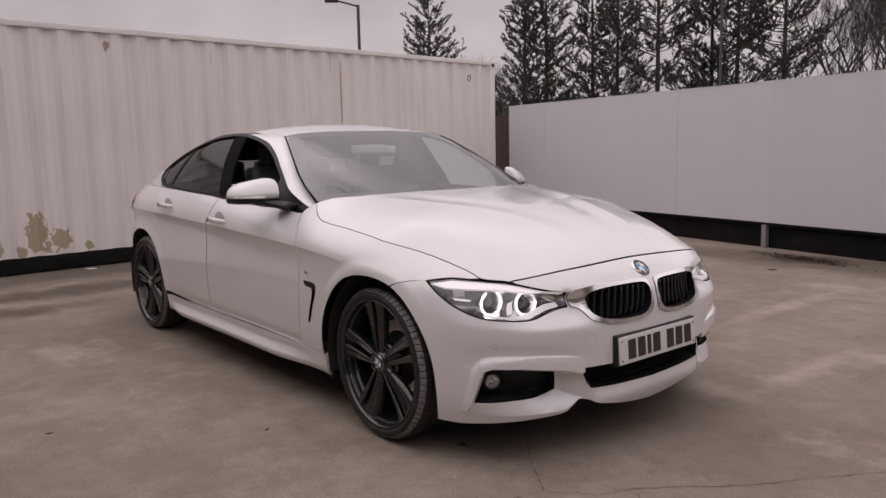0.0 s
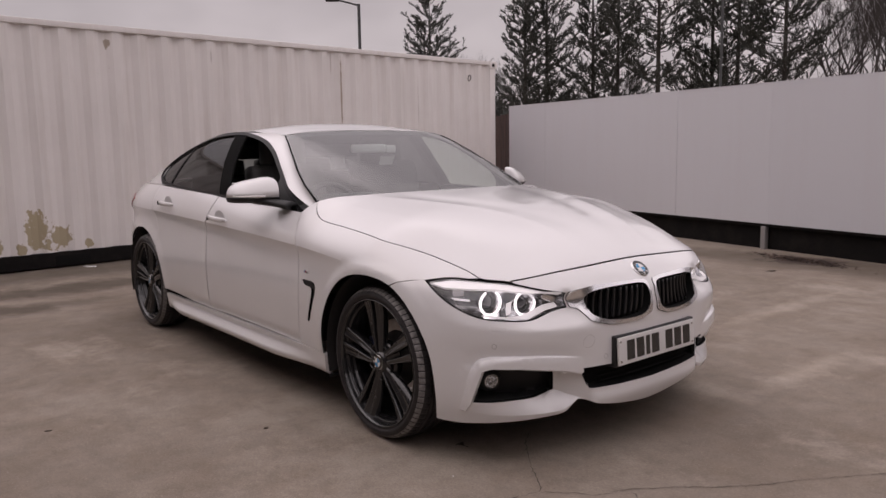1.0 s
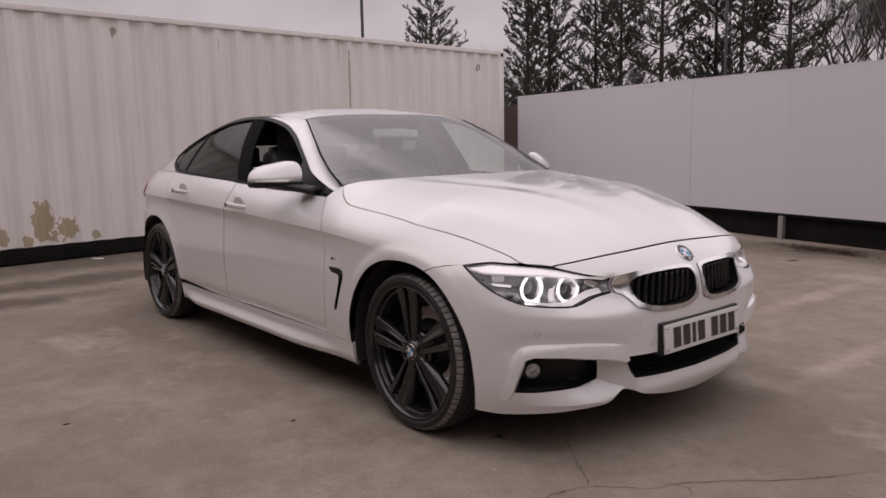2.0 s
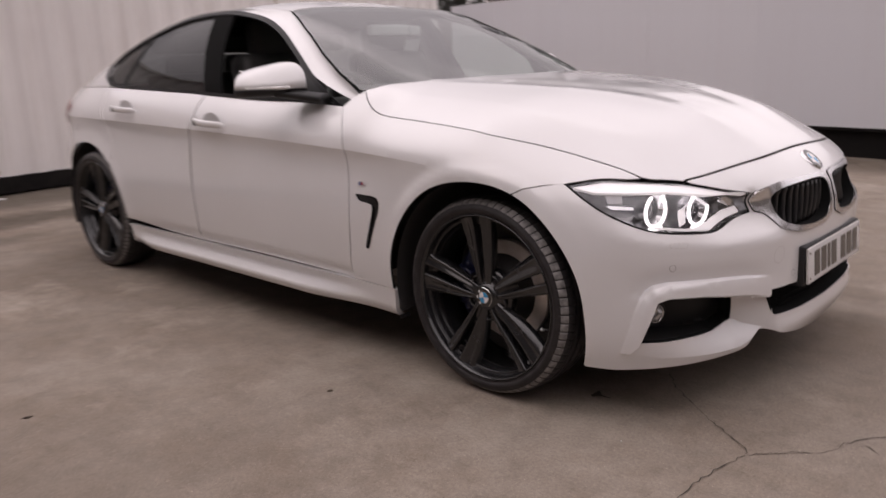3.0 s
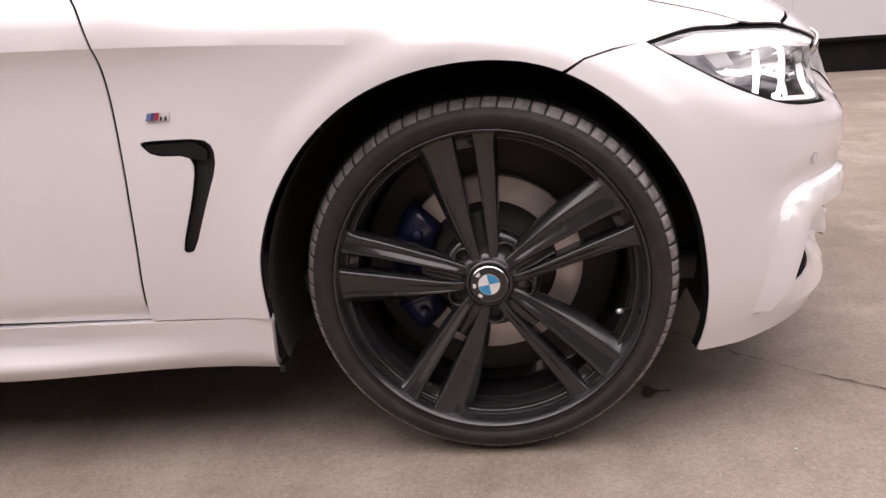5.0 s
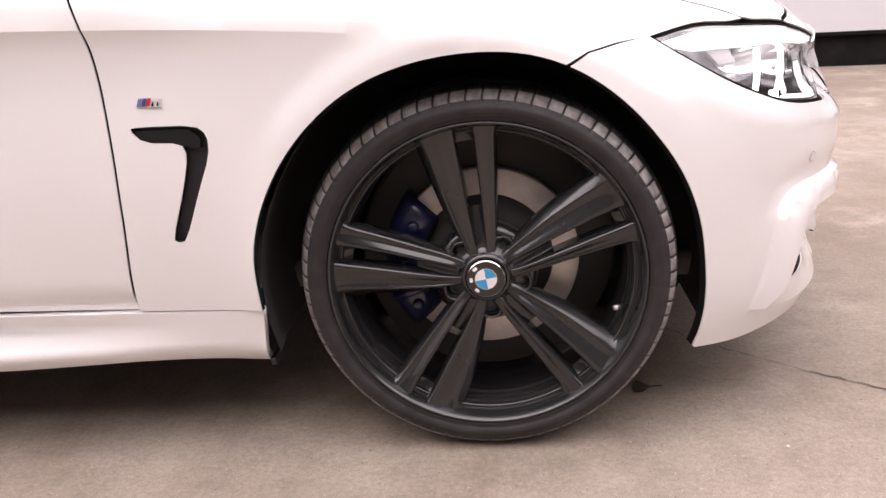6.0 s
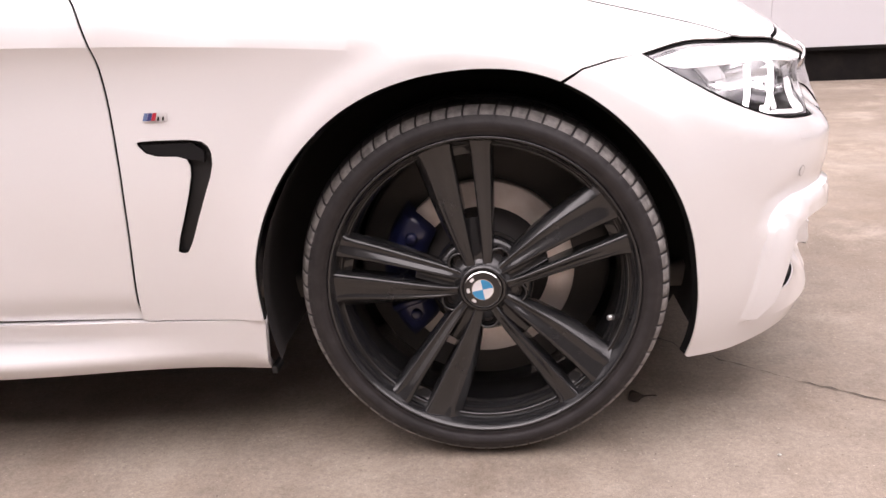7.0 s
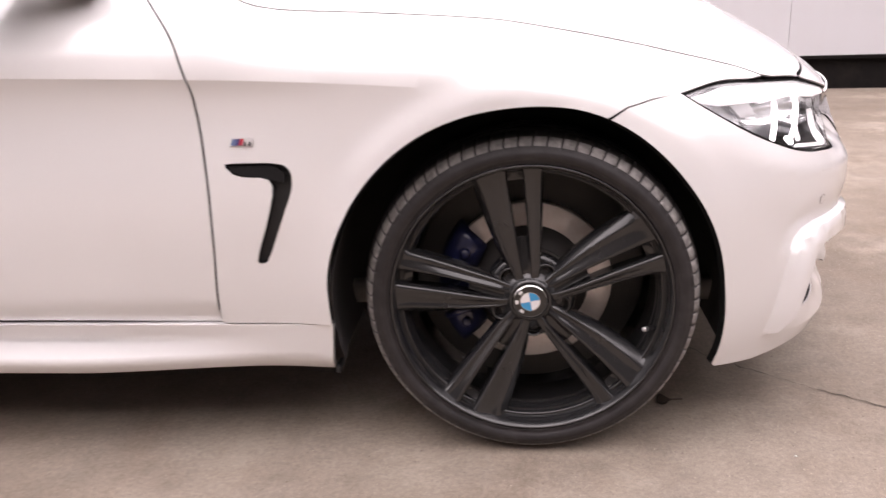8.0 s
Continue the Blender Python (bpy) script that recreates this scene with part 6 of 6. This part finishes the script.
# the mirror's bright reflection is put in as plain white colour
mirror = part("interior_mirror", box(-0.018, -0.115, -0.026, 0.018, 0.105, 0.026, 0.013), CABIN_WHITE, car, m=pose(-1.27, -0.03, 1.228, 0, 0, -12))
part("sensor_box", box(-0.02, -0.032, -0.022, 0.02, 0.032, 0.024, 0.008), CABIN_WHITE, car, m=pose(-1.24, 0.105, 1.222, 0, 0, -12))
part("paper_tag", box(-0.001, -0.055, -0.028, 0.001, 0.055, 0.028), LOGO_WHITE, car, "white paper tag hanging in the windscreen", m=pose(-1.20, 0.05, 1.155, 0, 20, 8), smooth=False)
part("rear_header", box(-2.60, -0.58, 1.165, -2.33, 0.58, 1.258, 0.02), DASH, car)
_liner = [(-1.36, 0.0), (-1.38, -0.30), (-1.44, -0.585), (-2.0, -0.59), (-2.35, -0.58), (-2.56, -0.57)]
part("headliner", panel((_liner + [(x, -y) for x, y in _liner[1:][::-1]])[::-1], roof, 0.06, depth=0.012, raise_by=-0.022), mat("headliner_dark", (0.05, 0.05, 0.05), 0.9), car)

# ---- trees, lamp column and distance ----
BARK = mat("pine_bark", (0.07, 0.055, 0.045), 0.9)
_n = Net(BARK)
_n.color(_n.mix(_n.noise(9, 6, 0.7, stretch=(1, 1, 0.3)), (0.026, 0.023, 0.021), (0.060, 0.050, 0.044)))
NEEDLE = mat("pine_needles", (0.045, 0.055, 0.035), 0.7)
_n = Net(NEEDLE)
_isl = _n.t.nodes.new("ShaderNodeNewGeometry").outputs["Random Per Island"]
_n.color(_n.mix(_isl, (0.024, 0.028, 0.025), (0.092, 0.096, 0.082)))
TWIGS = mat("bare_twigs", (0.050, 0.041, 0.038), 0.9)


def quad_rows(verts, faces, pts, radii, sides=5):
    """Adds a tapering limb to lists of vertices and faces."""
    base = len(verts)
    for i, p in enumerate(pts):
        a, b = Vector(pts[max(0, i - 1)]), Vector(pts[min(len(pts) - 1, i + 1)])
        t = (b - a).normalized()
        u = t.orthogonal().normalized()
        w = t.cross(u)
        for k in range(sides):
            an = 2 * math.pi * k / sides
            verts.append(Vector(p) + (u * math.cos(an) + w * math.sin(an)) * radii[i])
    for i in range(len(pts) - 1):
        for k in range(sides):
            faces.append((base + i * sides + k, base + i * sides + (k + 1) % sides, base + (i + 1) * sides + (k + 1) % sides, base + (i + 1) * sides + k))


def mesh_part(name, verts, faces, material, parent, label="", smooth=False):
    me = bpy.data.meshes.new(name)
    me.from_pydata([tuple(v) for v in verts], [], faces)
    me.materials.append(material)
    if smooth:
        me.shade_smooth()
    ob = new(name, me)
    ob.parent = parent
    return tagged(ob, label)


def tuft(verts, faces, rnd, c, d, size, n=9):
    """A brush of needle blades round a shoot."""
    d = d.normalized()
    u = d.orthogonal().normalized()
    w = d.cross(u)
    for _ in range(n):
        a = rnd.uniform(0, 2 * math.pi)
        spread = rnd.uniform(0.1, 0.75)
        out = (d + (u * math.cos(a) + w * math.sin(a)) * spread).normalized()
        side = out.cross(Vector((rnd.uniform(-1, 1), rnd.uniform(-1, 1), rnd.uniform(-1, 1)))).normalized() * size * 0.085
        s = size * rnd.uniform(0.6, 1.15)
        k = len(verts)
        o = c + d * rnd.uniform(-0.4, 0.3) * size
        verts.extend((o - side * 0.5, o + side * 0.5, o + out * s * 0.6 + side, o + out * s, o + out * s * 0.6 - side))
        faces.append((k, k + 1, k + 2, k + 3, k + 4))


def pine(x, y, height, spread, seed, bare=0.22):
    """A pine: straight trunk, whorls of limbs that sweep up at their tips, needle brushes along the shoots."""
    rnd = random.Random(seed)
    tree = empty("pine_tree", "dark green pine with sparse upswept limbs behind the hoarding", "tree", "pines behind the hoarding", (x, y, 0))
    tv, tf, nv, nf = [], [], [], []
    bend = (rnd.uniform(-0.3, 0.3), rnd.uniform(-0.3, 0.3))
    trunk = [Vector((bend[0] * (i / 12) ** 2, bend[1] * (i / 12) ** 2, height * i / 12)) for i in range(13)]
    quad_rows(tv, tf, trunk, [0.14 * (1 - 0.93 * i / 12) for i in range(13)], 8)
    z = height * bare
    phase = rnd.uniform(0, 6)

    def gap(h):
        return 0.45 * max(0.0, math.sin(h * 1.9 + phase)) ** 3

    while z < height * 0.985:
        f = (z - height * bare) / (height * (1 - bare))
        reach = spread * (1 - f) ** 0.75 * (0.65 + 0.35 * min(1.0, f * 5)) + 0.12
        count = rnd.choice((4, 5, 5, 6))
        a0 = rnd.uniform(0, 2 * math.pi)
        for k in range(count):
            if rnd.random() < 0.12 + 0.9 * gap(z):
                continue
            a = a0 + 2 * math.pi * k / count + rnd.uniform(-0.5, 0.5)
            L = reach * rnd.uniform(0.5, 1.25) ** 0.9
            o = Vector((math.cos(a), math.sin(a), 0))
            start = Vector((0, 0, rnd.uniform(-0.12, 0.12))) + trunk[min(12, int(z / height * 12))].lerp(trunk[min(12, int(z / height * 12) + 1)], z / height * 12 % 1.0)
            rise = rnd.uniform(-0.10, 0.22) + 0.5 * f
            limb = [start + o * L * t + Vector((0, 0, L * (rise * t + 0.38 * t ** 3))) for t in (0, 0.25, 0.5, 0.75, 1.0)]
            quad_rows(tv, tf, limb, [0.024 * (1 - 0.85 * t) * (0.5 + L / 3) for t in (0, 0.25, 0.5, 0.75, 1.0)], 4)
            shoots = int(3 + L * 6.0)
            for q in range(shoots):
                t = 0.28 + 0.72 * (q + rnd.random()) / shoots
                i = min(3, int(t * 4))
                p = limb[i].lerp(limb[i + 1], t * 4 - i)
                side = Vector((-o.y, o.x, 0)) * rnd.uniform(-1, 1)
                d = (o * rnd.uniform(0.2, 1) + side + Vector((0, 0, rnd.uniform(0.2, 0.9)))).normalized()
                ln = rnd.uniform(0.15, 0.55) * (0.55 + 0.3 * L)
                tip = p + d * ln
                quad_rows(tv, tf, [p, tip], [0.008, 0.004], 3)
                for g in (0.3, 0.65, 1.0):
                    tuft(nv, nf, rnd, p.lerp(tip, g), (d + Vector((0, 0, 0.45))), rnd.uniform(0.11, 0.21), 9)
        z += rnd.uniform(0.24, 0.46) * (1.15 - 0.4 * f)
    mesh_part("trunk", tv, tf, BARK, tree, "brown-grey bark", True)
    mesh_part("crown", nv, nf, NEEDLE, tree, "dark green needle brushes")
    return tree


def bare_tree(x, y, height, seed, label="leafless grey-brown tree with fine twigs"):
    rnd = random.Random(seed)
    tree = empty("bare_tree", label, "tree", "leafless trees", (x, y, 0))
    tv, tf = [], []

    def grow(p, d, length, r, depth):
        pts, q = [p], p
        for _ in range(4):
            d = (d + Vector((rnd.uniform(-0.16, 0.16), rnd.uniform(-0.16, 0.16), rnd.uniform(-0.02, 0.16)))).normalized()
            q = q + d * length / 4
            pts.append(q)
        quad_rows(tv, tf, pts, [r * (1 - 0.45 * i / 4) for i in range(5)], 5 if depth < 2 else 3)
        if depth >= 3:
            for _ in range(4):
                i = rnd.choice((1, 2, 3, 4))
                a = rnd.uniform(0, 2 * math.pi)
                tw = (d + Vector((math.cos(a), math.sin(a), rnd.uniform(0.1, 0.9)))).normalized()
                quad_rows(tv, tf, [pts[i], pts[i] + tw * rnd.uniform(0.25, 0.75)], [0.005, 0.003], 3)
        if depth < 5:
            for k in range(rnd.choice((2, 2, 3)) if depth else 5):
                i = rnd.choice((2, 3, 4, 4))
                a = rnd.uniform(0, 2 * math.pi)
                out = Vector((math.cos(a), math.sin(a), rnd.uniform(0.3, 1.0)))
                grow(pts[i], (d * 0.9 + out * 0.75).normalized(), length * rnd.uniform(0.55, 0.8), max(0.0045, r * 0.55), depth + 1)

    grow(Vector((0, 0, 0)), Vector((0, 0, 1)), height * 0.30, height * 0.0085, 0)
    mesh_part("branch_crown", tv, tf, TWIGS, tree, "bare branches", True)
    return tree


EYE0 = Vector((2.602, -2.647, 1.222))


def away(bearing, far):
    """A place on the ground by its bearing (degrees from +y towards -x) and distance from the yard's corner."""
    b = radians(bearing)
    return (EYE0.x - far * math.sin(b), EYE0.y + far * math.cos(b))


for bearing, far, height, spread, seed, bare in (
        (51.5, 42, 9.0, 2.2, 11, 0.25), (44.6, 38, 9.3, 2.0, 12, 0.06), (43.0, 39, 10.8, 2.2, 13, 0.05), (39.7, 41, 11.6, 2.2, 14, 0.08), (38.0, 38, 10.4, 1.9, 15, 0.06),
        (35.2, 36, 12.6, 2.7, 16, 0.30), (31.6, 38, 11.4, 2.1, 21, 0.08), (30.0, 37, 12.2, 2.4, 17, 0.06), (27.0, 36, 12.4, 2.7, 18, 0.20)):
    pine(*away(bearing, far), height, spread, seed, bare)
for bearing, far, height, seed in ((48.6, 44, 7.6, 31), (47.2, 46, 8.2, 32), (24.2, 37, 10.5, 33), (22.6, 35, 12.0, 34), (20.8, 38, 12.5, 35), (25.4, 44, 10.5, 36), (23.4, 40, 11.5, 43), (21.8, 42, 12.0, 44), (19.9, 39, 12.0, 45), (36.6, 45, 6.5, 37), (19.0, 36, 10.8, 39), (46.2, 44, 6.5, 40)):
    bare_tree(*away(bearing, far), height, seed)
# a ragged dark hedge closes the view under the crowns
_rnd = random.Random(5)
hv, hf = [], []
for k in range(2600):
    b = _rnd.uniform(14, 66)
    x, y = away(b, _rnd.uniform(47, 56))
    top = 3.5 + 1.5 * noise.noise(Vector((b * 0.35, 0, 0)))
    if 14 < b < 26:
        top -= 1.2
    z = top * _rnd.random() ** 0.6
    d = Vector((_rnd.uniform(-1, 1), _rnd.uniform(-1, 1), _rnd.uniform(0.0, 1)))
    tuft(hv, hf, _rnd, Vector((x, y, z)), d, _rnd.uniform(0.5, 0.95), 10)
hedge = tagged(mesh_part("hedge", hv, hf, NEEDLE, None), "dark ragged evergreen hedge in the distance", "hedge", kind="stuff")


def lamp_column(x, y, height, arm, turn):
    col = empty("street_lamp", "slender grey lamp column with an outreach arm", "lamp", at=(x, y, 0))
    col.rotation_euler = (0, 0, radians(turn))
    steel = bpy.data.materials["column_steel"] if "column_steel" in bpy.data.materials else mat("column_steel", (0.028, 0.028, 0.029), 0.6, 0.2)
    part("column", tube([(0, 0, 0), (0, 0, 1.2), (0, 0, 1.22), (0, 0, height)], lambda t: 0.075 if t < 0.4 else 0.05, 12, up=(1, 0, 0)), steel, col)
    if arm:
        part("arm", tube([(0, 0, height - 0.05), (-arm * 0.5, 0, height + 0.04), (-arm, 0, height + 0.12)], 0.028, 8), steel, col)
        part("lantern", box(-arm - 0.42, -0.09, height + 0.08, -arm + 0.02, 0.09, height + 0.17, 0.03), steel, col)


_x, _y = away(56.55, 26)
lamp_column(_x, _y, 5.85, 0.65, 56)
_x, _y = away(31.05, 32)
lamp_column(_x, _y, 9.0, 0.0, 0)
